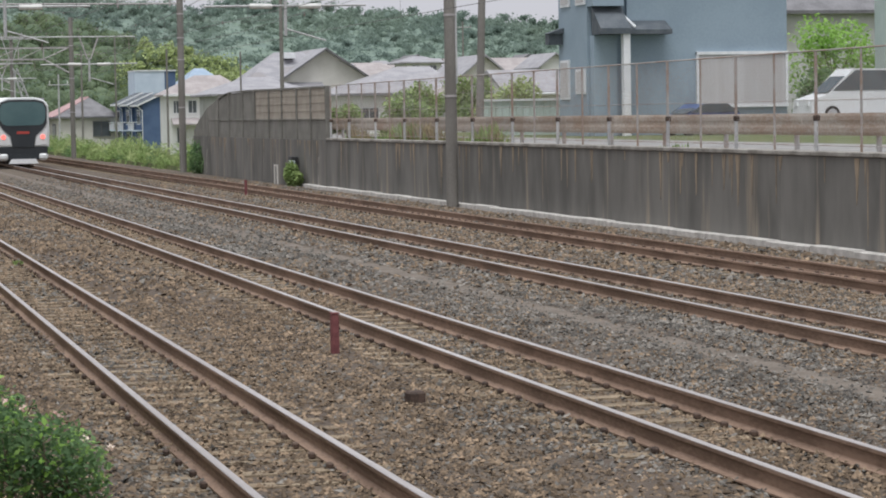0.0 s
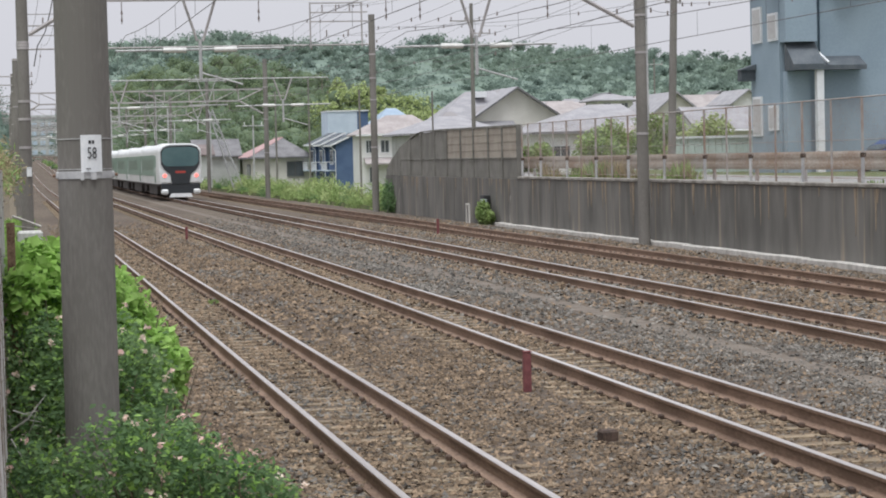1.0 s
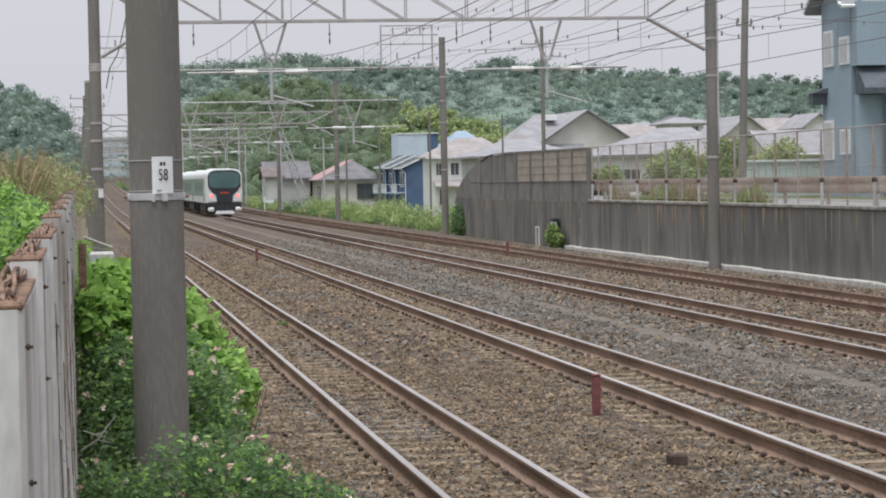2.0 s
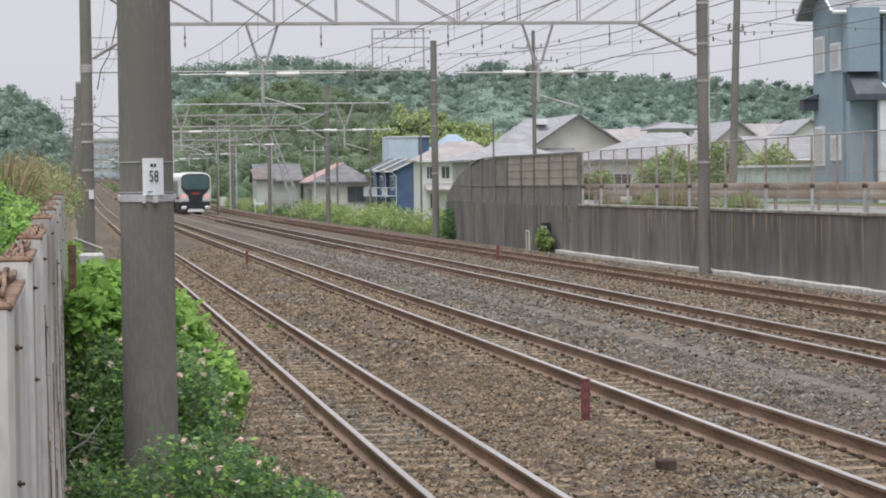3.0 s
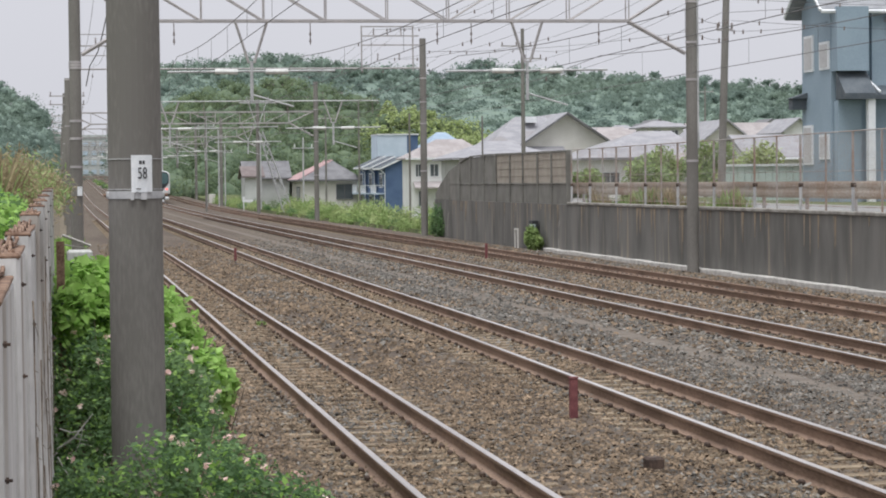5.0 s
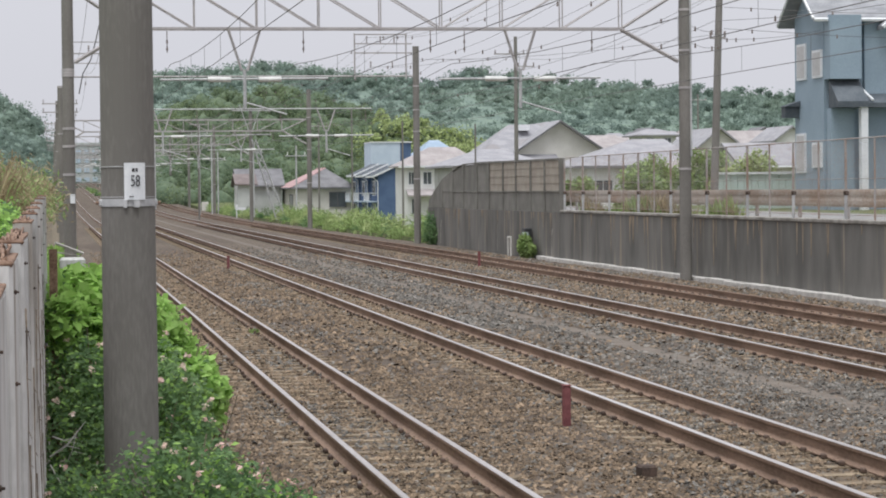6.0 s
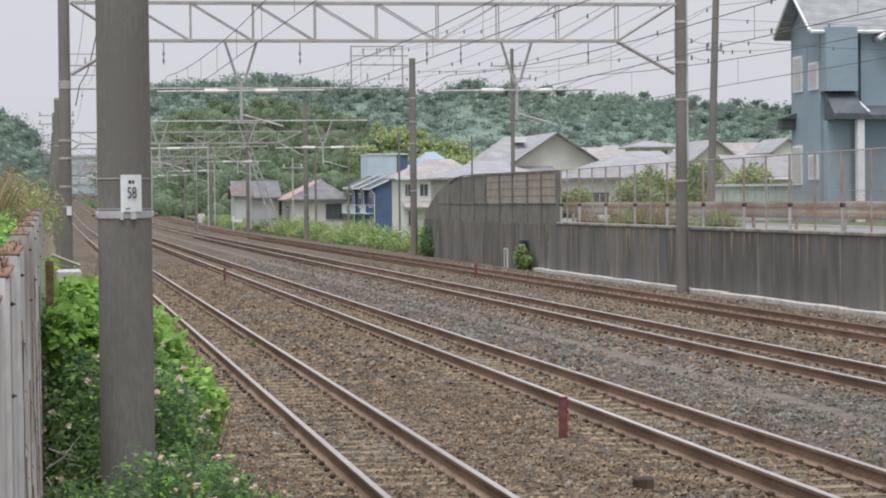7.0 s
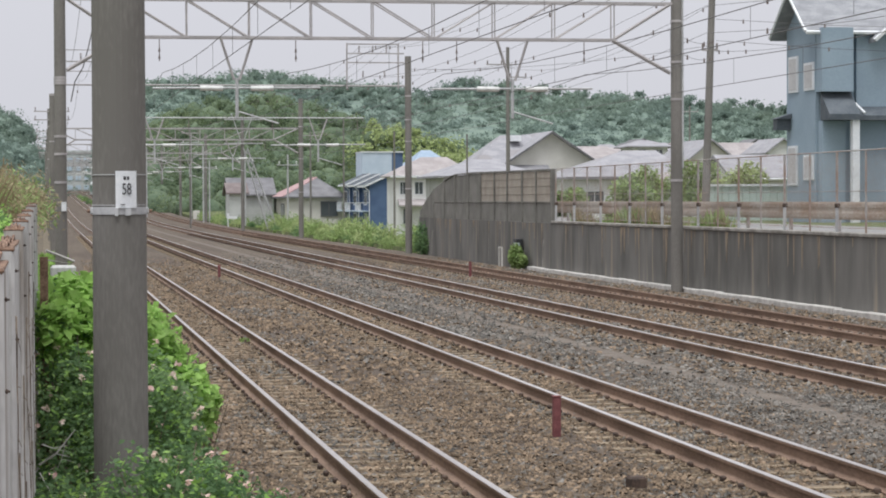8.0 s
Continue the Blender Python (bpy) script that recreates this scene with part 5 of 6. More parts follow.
for x, y, hgt in ((15.2, 245, 9.5), (17.6, 262, 8.5), (13.0, 300, 9.0), (20.4, 240, 7.5), (22.2, 215, 6.8), (19.2, 275, 7.0)):
    m = thing("steel_mast", "pale slim steel mast with a short arm beside the line", "mast", (x, y, slope(y)), group="slim masts")
    mb = Mesh()
    mb.tube((0, 0, -1.4), (0, 0, hgt), 0.085, 0.07, n=8)
    part("shaft", mb, M_STEEL, m)
    mb = Mesh()
    mb.box(-1.0, 1.0, -0.13, -0.08, hgt - 1.0, hgt - 0.92)
    arm = part("arm", mb, M_STEEL, m)
    for s in (-0.8, 0.8):
        mb = Mesh()
        insulator(mb, (s, -0.1, hgt - 0.92), 0.3, 0.07, down=False)
        part("insulator", mb, M_INSUL_W, arm)
for a, b, sag in (((24.8, 85, 10.0), (29.1, 146, 11.0), 1.0), ((24.9, 85, 9.4), (60, 84, 10.6), 0.8), ((24.9, 85, 8.6), (60, 80, 9.2), 0.9), ((24.9, 85, 8.2), (30, 89, 8.8), 0.1),
                  ((24.8, 85, 8.0), (18.5, 67.3, 7.1), 0.2), ((24.8, 85, 8.6), (18.5, 67.3, 7.6), 0.2), ((29.1, 146, 11.2), (25, 230, 9.0), 0.9), ((18.3, 117.7, 9.3), (24.6, 85, 8.4), 0.3)):
    wire([a, b], 0.008, "service wire between poles", sag, beads=(0.03, 0.12, 0.3, 0.75))


def lattice_tower(x, y, h):
    """An upright mast held by a lattice strut that leans against it."""
    t = thing("lattice_mast", "slim mast with a leaning lattice strut and cross arms", "mast", (x, y, slope(y)))
    mb = Mesh()
    mb.tube((0, 0, -0.3), (0, 0, h), 0.16, 0.12, n=10)
    part("shaft", mb, M_POLE, t)
    top, foot, n = h * 0.72, 2.7, 10

    def leg(sx, sy, f):
        w = 0.42 - 0.24 * f
        return Vector((foot * (1 - f) + sx * w + 0.25 * f, sy * w, -0.2 + (top + 0.2) * f))

    for sx in (-1, 1):
        for sy in (-1, 1):
            mb = Mesh()
            mb.tube(leg(sx, sy, 0), leg(sx, sy, 1), 0.045, n=5)
            part("leg", mb, M_STEEL, t)
    for k in range(n):
        a, b = k / n, (k + 1) / n
        for sx in (-1, 1):
            for sy in (-1, 1):
                mb = Mesh()
                mb.tube(leg(sx, sy, a), leg(-sx, sy, b), 0.022, n=4)
                part("lacing", mb, M_STEEL, t)
    for z in (h - 0.3, h - 2.4):
        mb = Mesh()
        mb.box(-1.6, 1.8, -0.2, -0.12, z - 0.05, z + 0.05)
        arm = part("cross_arm", mb, M_STEEL, t)
        for xx in (-1.5, -0.7, 0.8, 1.7):
            mb = Mesh()
            insulator(mb, (xx, -0.16, z + 0.05), 0.3, 0.06, down=False)
            part("insulator", mb, M_INSUL, arm)
    for s2 in (-1, 1):
        mb = Mesh()
        mb.tube((s2 * 0.95, 0, h + 0.2), (s2 * 0.12, 0, h - 2.2), 0.045, n=5)
        part("v_brace", mb, M_STEEL, t)


lattice_tower(17.2, 205, 10.0)


# ---------------------------------------------------------------- small lineside things
def marker(x, y, label):
    m = thing("marker_post", label, "marker post", (x, y, slope(y) - 0.05), group="marker posts")
    mb = Mesh()
    mb.box(-0.045, 0.045, -0.045, 0.045, -0.2, 0.53, bevel=0.012)
    part("post", mb, M_RED_POST, m)
    mb = Mesh()
    mb.box(-0.05, 0.05, -0.05, 0.05, 0.53, 0.545)
    part("cap", mb, M_RED_POST, m)


marker(5.71, 25.9, "square maroon marker post between two tracks")
marker(5.97, 81.0, "distant weathered maroon marker post between the tracks")
marker(14.9, 81.7, "distant maroon marker post beside the siding")
mb = Mesh()
mb.box(-0.08, 0.08, -0.08, 0.08, -0.2, 0.10, bevel=0.02)
ob = new("boundary_stone", mb.mesh("boundary_stone", M_CLIP))
ob.matrix_basis = pose(5.42, 21.15, 0.04, 0, 0, 12)
tagged(ob, "small weathered concrete boundary stone in gravel", "stone")

t = thing("trackside_box", "small dark equipment box at the foot of the wall", "equipment box", (18.78, 92.3, -0.05))
mb = Mesh()
mb.box(-0.12, 0.12, -0.35, 0.35, 0.45, 1.15, bevel=0.02)
part("case", mb, M_BLACK, t)
mb = Mesh()
mb.box(-0.125, 0.0, -0.352, -0.34, 0.6, 1.0)
mb.box(-0.13, -0.122, -0.2, 0.2, 0.6, 1.0)
part("door", mb, M_WALL_MINT, t, "greenish door")
mb = Mesh()
mb.tube((0, -0.25, -0.1), (0, -0.25, 0.45), 0.03, n=6)
mb.tube((0, 0.25, -0.1), (0, 0.25, 0.45), 0.03, n=6)
part("leg", mb, M_STEEL, t)
t = thing("ladder_frame", "narrow pale steel frame standing by the wall", "frame", (18.6, 95.0, -0.05))
for y in (-0.3, 0.3):
    mb = Mesh()
    mb.box(-0.03, 0.03, y - 0.03, y + 0.03, -0.1, 0.72)
    part("upright", mb, M_WALL_CREAM, t)
mb = Mesh()
mb.box(-0.03, 0.03, -0.33, 0.33, 0.72, 0.78)
part("bar", mb, M_WALL_CREAM, t)
t = thing("point_indicator", "small white lineside indicator on a post", "indicator", (18.0, 232, slope(232)))
mb = Mesh()
mb.tube((0, 0, -0.2), (0, 0, 1.0), 0.05, n=6)
part("post", mb, M_WHITE_TRIM, t)
mb = Mesh()
mb.box(-0.1, 0.9, -0.05, 0.05, 0.75, 1.0)
mb.box(-0.1, 0.1, -0.05, 0.05, 1.0, 1.3)
part("arm", mb, M_WHITE_TRIM, t)
mb = Mesh()
mb.box(-0.4, 0.4, -0.3, 0.3, 0, 1.1, bevel=0.03)
ob = new("relay_cabinet", mb.mesh("relay_cabinet", M_WALL_CREAM))
ob.matrix_basis = pose(18.6, 290, slope(290) - 0.1)
tagged(ob, "pale lineside relay cabinet in weeds", "cabinet")


# ---------------------------------------------------------------- old sleeper fence
def plank_fence():
    """Square concrete posts with slabs between them and rusted iron along the top."""
    rng = random.Random(9)
    f = thing("concrete_fence", "weathered grey concrete fence with rusted iron along its top", "fence")
    ys = [3.9, 5.8, 7.8, 10.6, 13.0, 15.0, 17.2, 20.0, 22.2]

    def line(y):
        return -0.095 + max(0.0, y - 8) * 0.0028

    for k, y in enumerate(ys):
        top = 2.56 + (y - 5.8) * 0.0085 + rng.uniform(-0.006, 0.006)
        x = line(y) + rng.uniform(-0.003, 0.003)
        mb = Mesh()
        mb.box(x - 0.085, x, y - 0.05, y + 0.05, -0.6, top, bevel=0.01)
        post = part("post", mb, M_PLANK, f)
        mb = Mesh()
        mb.box(x - 0.0855, x + 0.0008, y - 0.0508, y + 0.0508, top - 0.013, top + 0.003, bevel=0.006)
        for j in range(7):
            xx, yy = x - rng.uniform(0.012, 0.075), y + rng.uniform(-0.04, 0.04)
            mb.tube((xx, yy, top + 0.002), (xx + rng.uniform(-0.006, 0.006), yy, top + rng.uniform(0.006, 0.014)), 0.004, 0.002, n=5)
        part("iron_cap", mb, M_RUST, post, "flaking rusted iron cap")
        for dz in (0.075, 0.30):
            mb = Mesh()
            mb.tube((x - 0.005, y + 0.02, top - dz), (x + 0.013, y + 0.02, top - dz), 0.003, n=6)
            mb.tube((x + 0.002, y + 0.02, top - dz), (x + 0.007, y + 0.02, top - dz), 0.006, n=6)
            part("bolt", mb, M_CLIP, post)
        if k < len(ys) - 1:
            y1 = ys[k + 1]
            n = max(2, int((y1 - y) / 0.9))
            for j in range(n):
                a = y + 0.06 + (y1 - y - 0.12) * j / n
                b2 = y + 0.06 + (y1 - y - 0.12) * (j + 1) / n - 0.012
                xa = line((a + b2) / 2)
                low = top - 0.035 + rng.uniform(-0.012, 0.008)
                mb = Mesh()
                mb.box(xa - 0.07, xa - 0.018 + rng.uniform(-0.008, 0.004), a, b2, -0.6, low, bevel=0.008)
                slab = part("plank", mb, M_PLANK, f)
                mb = Mesh()
                mb.box(xa - 0.074, xa - 0.016, a, b2, low + 0.001, low + 0.012, bevel=0.003)
                part("iron_edge", mb, M_RUST, slab, "rusted iron edging")
            for side in (0.08, 0.062, 0.045):
                mb = Mesh()
                p = None
                steps = int((y1 - y) / 0.16)
                for j in range(steps + 1):
                    yy = y + (y1 - y) * j / steps
                    q = Vector((line(yy) - side + rng.uniform(-0.006, 0.006), yy, top - 0.012 + 0.012 * math.sin(j * 1.4 + side * 90) + rng.uniform(-0.006, 0.006)))
                    if p:
                        mb.tube(p, q, 0.0065, n=5)
                    p = q
                part("top_bar", mb, M_RUST, f, "bent rusted iron bar")


plank_fence()


def dry_creeper(label, y, z, length, seed):
    """A dead stem clinging to the face of the fence, with short side shoots."""
    rng = random.Random(seed)
    mb = Mesh()
    p = Vector((-0.088 + max(0.0, y - 8) * 0.0028, y, z))
    lean = rng.uniform(-0.5, 0.5)
    for j in range(9):
        q = p + Vector((rng.uniform(-0.002, 0.003), lean * length / 9 + rng.uniform(-0.05, 0.05), -length / 9))
        mb.tube(p, q, 0.0032 * (1 - j * 0.07), n=5)
        if j % 3 == 1:
            mb.tube(p, p + Vector((0.012, rng.uniform(-0.12, 0.12), rng.uniform(-0.07, 0.03))), 0.002, 0.001, n=4)
        p = q
    ob = new("dry_creeper", mb.mesh("dry_creeper", M_TWIG))
    tagged(ob, label, "creeper", group="dry creepers")


for k in range(14):
    dry_creeper("thin dead creeper stem on a concrete fence", 7.6 + 0.68 * k, 2.36 - 0.17 * ((k * 3) % 7), 0.5 + 0.07 * (k % 5), 40 + k)
t = thing("iron_post", "rusted iron channel post at the end of the fence", "post", (0.0, 18.9, 0))
mb = Mesh()
mb.box(-0.03, 0.0, -0.05, 0.05, -0.3, 2.28)
mb.box(0.0, 0.035, -0.05, -0.04, -0.3, 2.28)
mb.box(-0.03, 0.035, 0.04, 0.05, -0.3, 2.28)
part("channel", mb, M_RUST, t)
mb = Mesh()
mb.tube((0.02, 0, 2.33), (0.24, 0.1, 2.24), 0.012, n=6)
mb.tube((0.0, 0, 2.26), (0.22, 0.1, 2.22), 0.006, n=6)
part("pipe_stub", mb, M_KERB, t, "pale pipe across the post")
mb = Mesh()
mb.box(-0.1, 0.13, -0.1, 0.12, -0.4, 2.14, bevel=0.02)
ob = new("concrete_stub", mb.mesh("concrete_stub", M_PLANK))
ob.matrix_basis = pose(0.16, 21.5, 0)
tagged(ob, "square concrete stub post overgrown at its base", "post")


# ---------------------------------------------------------------- plants
def bush(name, label, category, layers, twigs=0, seed=1, kind=""):
    """layers: (count, seed, centres, radii, leaf size, material, aspect)."""
    mats, groups = [], []
    for count, sd, cs, rs, size, material, aspect in layers:
        if material not in mats:
            mats.append(material)
        groups.append((cloud(count, sd, blobs(cs, rs, 0.5), size, 0.5, aspect), mats.index(material)))
    b = thing(name, label, category, kind=kind)
    ob = new("foliage", leaf_mesh("foliage", groups, mats))
    ob.parent = b
    if twigs:
        rng = random.Random(seed)
        cs = layers[0][2]
        for k in range(twigs):
            mb = Mesh()
            c = rng.choice(cs)
            a = Vector((c[0] + rng.uniform(-0.15, 0.15), c[1] + rng.uniform(-0.2, 0.2), -0.1))
            e = Vector((c[0] + rng.uniform(-0.5, 0.5), c[1] + rng.uniform(-0.5, 0.5), c[2] + rng.uniform(-0.2, 0.45)))
            m = a.lerp(e, 0.5) + Vector((rng.uniform(-0.1, 0.1), rng.uniform(-0.1, 0.1), 0.1))
            mb.tube(a, m, 0.012, 0.008, n=5)
            mb.tube(m, e, 0.008, 0.003, n=5)
            part("twig", mb, M_TWIG, b)
    return b


# rose bush round the near pole, bright vine behind it
C1 = [(0.30, 15.6, 0.45), (0.60, 15.7, 0.68), (0.95, 15.6, 0.66), (1.25, 15.7, 0.5), (1.52, 15.8, 0.42), (1.72, 15.9, 0.30), (0.10, 16.0, 0.45), (0.9, 16.4, 0.62), (1.2, 16.5, 0.5),
      (0.16, 18.6, 1.25), (0.35, 18.8, 1.05), (0.15, 18.2, 0.8), (0.85, 18.3, 0.95), (0.92, 18.6, 0.95), (0.78, 18.8, 1.15), (1.05, 18.0, 0.62), (0.3, 17.9, 0.55), (0.1, 17.4, 0.4)]
R1 = [(0.33, 0.4, 0.42), (0.32, 0.4, 0.40), (0.36, 0.4, 0.42), (0.3, 0.4, 0.38), (0.28, 0.4, 0.36), (0.22, 0.4, 0.34), (0.28, 0.4, 0.4), (0.33, 0.4, 0.42), (0.28, 0.4, 0.4),
      (0.3, 0.5, 0.38), (0.35, 0.5, 0.4), (0.3, 0.5, 0.45), (0.36, 0.5, 0.45), (0.33, 0.5, 0.42), (0.3, 0.5, 0.4), (0.28, 0.5, 0.45), (0.3, 0.5, 0.4), (0.25, 0.4, 0.35)]
flower_at = blobs(C1, [(a * 1.1, b * 1.1, c * 1.12) for a, b, c in R1], 0.1)(np.random.default_rng(23), 150)
bush("rose_bush", "dense deep-green rose bush with pale pink flowers round a pole", "bush", [
    (18000, 21, C1, R1, 0.056, M_LEAF_DEEP, 0.6),
    (4200, 22, C1, R1, 0.056, M_LEAF_BRIGHT, 0.6),
    (1300, 23, flower_at, [(0.03, 0.03, 0.022)] * len(flower_at), 0.036, M_FLOWER, 0.95)], twigs=70, seed=3)
mb = Mesh()
for a, m, b, r in (((-0.04, 17.6, 0.77), (0.08, 17.5, 0.86), (0.22, 17.45, 1.04), 0.009), ((-0.02, 17.6, 0.92), (0.06, 17.5, 0.90), (0.16, 17.4, 0.93), 0.006),
                   ((-0.04, 17.5, 0.72), (0.02, 17.4, 0.62), (0.08, 17.35, 0.52), 0.006), ((0.05, 17.6, 0.66), (0.12, 17.5, 0.82), (0.15, 17.45, 0.95), 0.005)):
    mb.tube(a, m, r, r * 0.8, n=6)
    mb.tube(m, b, r * 0.8, r * 0.35, n=6)
    mb.tube(m, (m[0] + 0.1, m[1] - 0.05, m[2] - 0.02), r * 0.5, r * 0.2, n=5)
ob = new("bare_twig", mb.mesh("bare_twig", M_KERB))
tagged(ob, "pale bare twigs among the rose leaves", "twigs", kind="stuff")
C2 = [(0.16, 20.8, 1.86), (0.34, 20.5, 1.85), (0.55, 20.5, 1.58), (0.2, 20.0, 1.8), (0.28, 19.6, 1.5), (0.84, 21.0, 1.36), (1.06, 21.3, 1.05), (1.16, 20.9, 0.86), (1.02, 21.2, 0.5), (0.66, 21.3, 1.55), (1.34, 20.8, 0.95), (0.6, 20.2, 1.1), (1.22, 20.7, 1.16), (0.95, 20.8, 1.5), (0.06, 18.6, 1.72)]
R2 = [(0.2, 0.4, 0.2), (0.24, 0.4, 0.24), (0.4, 0.6, 0.42), (0.28, 0.5, 0.3), (0.35, 0.5, 0.5), (0.4, 0.6, 0.42), (0.36, 0.6, 0.42), (0.36, 0.6, 0.4), (0.32, 0.6, 0.38), (0.36, 0.6, 0.34), (0.2, 0.4, 0.16), (0.5, 0.5, 0.6), (0.16, 0.4, 0.13), (0.14, 0.4, 0.12), (0.16, 0.25, 0.22)]
bush("vine_bush", "bright green leafy vine spilling towards the track", "bush", [
    (10500, 31, C2, R2, 0.105, M_LEAF_BRIGHT, 0.8),
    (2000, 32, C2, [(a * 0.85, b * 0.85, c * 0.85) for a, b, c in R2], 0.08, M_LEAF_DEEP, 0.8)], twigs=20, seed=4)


def tufts(name, label, x0, x1, y0, y1, count, height, materials, seed, base, width=0.03):
    """Grass and weed blades as one mesh of folded leaves."""
    rng = np.random.default_rng(seed)
    groups = []
    for s, material in enumerate(materials):
        n = count // len(materials)
        x, y = rng.uniform(x0, x1, n), rng.uniform(y0, y1, n)
        z = np.array([base(a, b) for a, b in zip(x, y)])
        clump = 0.6 + 0.5 * np.sin(x * 1.9 + seed) * np.sin(y * 0.55 + s)
        h = height * np.clip(clump, 0.15, 1.2) * rng.uniform(0.5, 1.2, n)
        a = rng.uniform(0, 6.28, n)
        lean = rng.uniform(0.1, 0.5, n) * h
        p = np.stack([x, y, z], 1)
        tip = p + np.stack([np.cos(a) * lean, np.sin(a) * lean, h], 1)
        side = np.stack([-np.sin(a), np.cos(a), np.zeros(n)], 1) * (width * h / height)[:, None]
        mid = p * 0.5 + tip * 0.5 + np.array([0, 0, 1.0]) * (h * 0.08)[:, None]
        v = np.stack([p, mid + side, tip, mid - side], 1).reshape(-1, 3)
        groups.append((v, s))
    ob = new(name, leaf_mesh(name, groups, materials))
    tagged(ob, label, "weeds", kind="stuff")


# weeds by the line on the far side, bank behind the fence
def clumps(name, label, spots, leaf, per, mats, seed):
    """Rounded weed clumps as one mesh."""
    groups = []
    for k, (x, y, z, r) in enumerate(spots):
        cs = [(x, y, z + r * 0.45), (x + r * 0.4, y + r, z + r * 0.3), (x - r * 0.3, y - r * 0.8, z + r * 0.35)]
        rs = [(r * 0.7, r * 1.0, r * 0.7), (r * 0.5, r * 0.9, r * 0.5), (r * 0.5, r * 0.8, r * 0.55)]
        groups.append((cloud(per, seed * 131 + k, blobs(cs, rs, 0.7), leaf, -2.2, 0.2), k % len(mats)))
    ob = new(name, leaf_mesh(name, groups, mats))
    tagged(ob, label, "weeds", kind="stuff")


wr = random.Random(41)
clumps("far_weeds", "low green weeds between the tracks at the far end of the line", [(8.1 + wr.uniform(0, 1.3), 350 + 13 * k, slope(350 + 13 * k) - 0.2, wr.uniform(0.6, 1.1)) for k in range(16)], 0.4, 300, [M_WEED, M_LEAF_DEEP], 19)
spots = []
for k in range(110):
    y = 119 + 185 * (k / 110) ** 1.1
    spots.append((19.0 + wr.uniform(-0.2, 2.2), y + wr.uniform(-1, 1), slope(y) - 0.15, 0.22 + 0.8 * wr.random() ** 2.4))
clumps("lineside_weeds", "rounded bright weeds along the far side of the tracks", spots, 0.24, 420, [M_WEED, M_LEAF_YELLOW, M_WEED, M_LEAF_DEEP, M_WEED], 7)
clumps("grass_mounds", "mounds of bright tall grass along the far side of the tracks", [(20.3 + wr.uniform(-0.6, 1.3), 134 + 4.2 * k, slope(134 + 4.2 * k) - 0.15, wr.uniform(1.1, 1.55)) for k in range(19)], 0.34, 900, [M_WEED, M_LEAF_YELLOW], 17)
clumps("tall_weeds", "taller darker scrub in front of the houses", [(21.5 + wr.uniform(0, 5), 190 + 12 * k, slope(190 + 12 * k) - 0.6, wr.uniform(1.0, 1.7)) for k in range(16)], 0.3, 500, [M_WOOD_MID, M_LEAF_DEEP], 8)
bg_spots = []
for k in range(90):
    y = 34 + 30 * wr.random()
    x = -1.9 + 1.6 * wr.random()
    bg_spots.append((x, y, 2.38 + 0.1 * wr.random() - 1.2 * max(0, x + 0.45), wr.uniform(0.5, 0.88)))
clumps("bank_grass", "dry brown and green tall grass on the bank", bg_spots, 0.13, 420, [M_DRY, M_WEED, M_DRY], 9)
tufts("dry_grass", "tall dry tan grass on the bank behind the fence", -3.2, -0.75, 33, 66, 16000, 1.05, [M_DRY, M_DRY, M_DRY, M_WEED], 53, lambda x, y: 2.2 - 0.3 * max(0, x + 1.2), 0.03)
tufts("track_weed", "small green weed growing between the rails", 3.72, 3.85, 44.6, 45.2, 70, 0.11, [M_WEED], 54, lambda x, y: -0.02, 0.03)
tufts("dry_stalk", "thin pale dry grass stalks beside the bush", 1.95, 2.15, 21.1, 21.4, 24, 0.34, [M_DRY], 55, lambda x, y: -0.03, 0.008)
tufts("verge_weeds", "low weeds along the foot of the near poles", -0.4, 1.0, 26, 110, 7000, 0.5, [M_WEED, M_LEAF_BRIGHT], 51, lambda x, y: -0.05, 0.07)
C3 = [(-0.42, 20.5, 2.25), (-0.5, 22.0, 2.25), (-0.75, 23.5, 2.3), (-0.35, 24.0, 2.15), (-0.9, 25, 2.4)]
R3 = [(0.25, 0.8, 0.36), (0.3, 0.8, 0.4), (0.35, 0.8, 0.4), (0.25, 0.8, 0.35), (0.4, 0.8, 0.4)]
bush("bank_bush", "green leafy shrub on the bank behind the concrete fence", "bush", [(12000, 61, C3, R3, 0.07, M_LEAF_BRIGHT, 0.7), (5000, 62, C3, R3, 0.07, M_LEAF_DEEP, 0.7)], twigs=10, seed=6)
for k, (x, y, z, r) in enumerate(((18.5, 91.3, 0.4, 0.5), (18.9, 116.5, 0.7, 0.9), (19.6, 119, 0.9, 1.0))):
    bush("wall_shrub", "small dark green shrub at the foot of the wall", "shrub", [(1500, 70 + k, [(x, y, z), (x + 0.1, y - 0.5, z * 0.6)], [(r * 0.6, r, r), (r * 0.5, r * 0.8, r * 0.6)], 0.14, M_WEED if k == 0 else M_LEAF_DEEP, 0.7)])
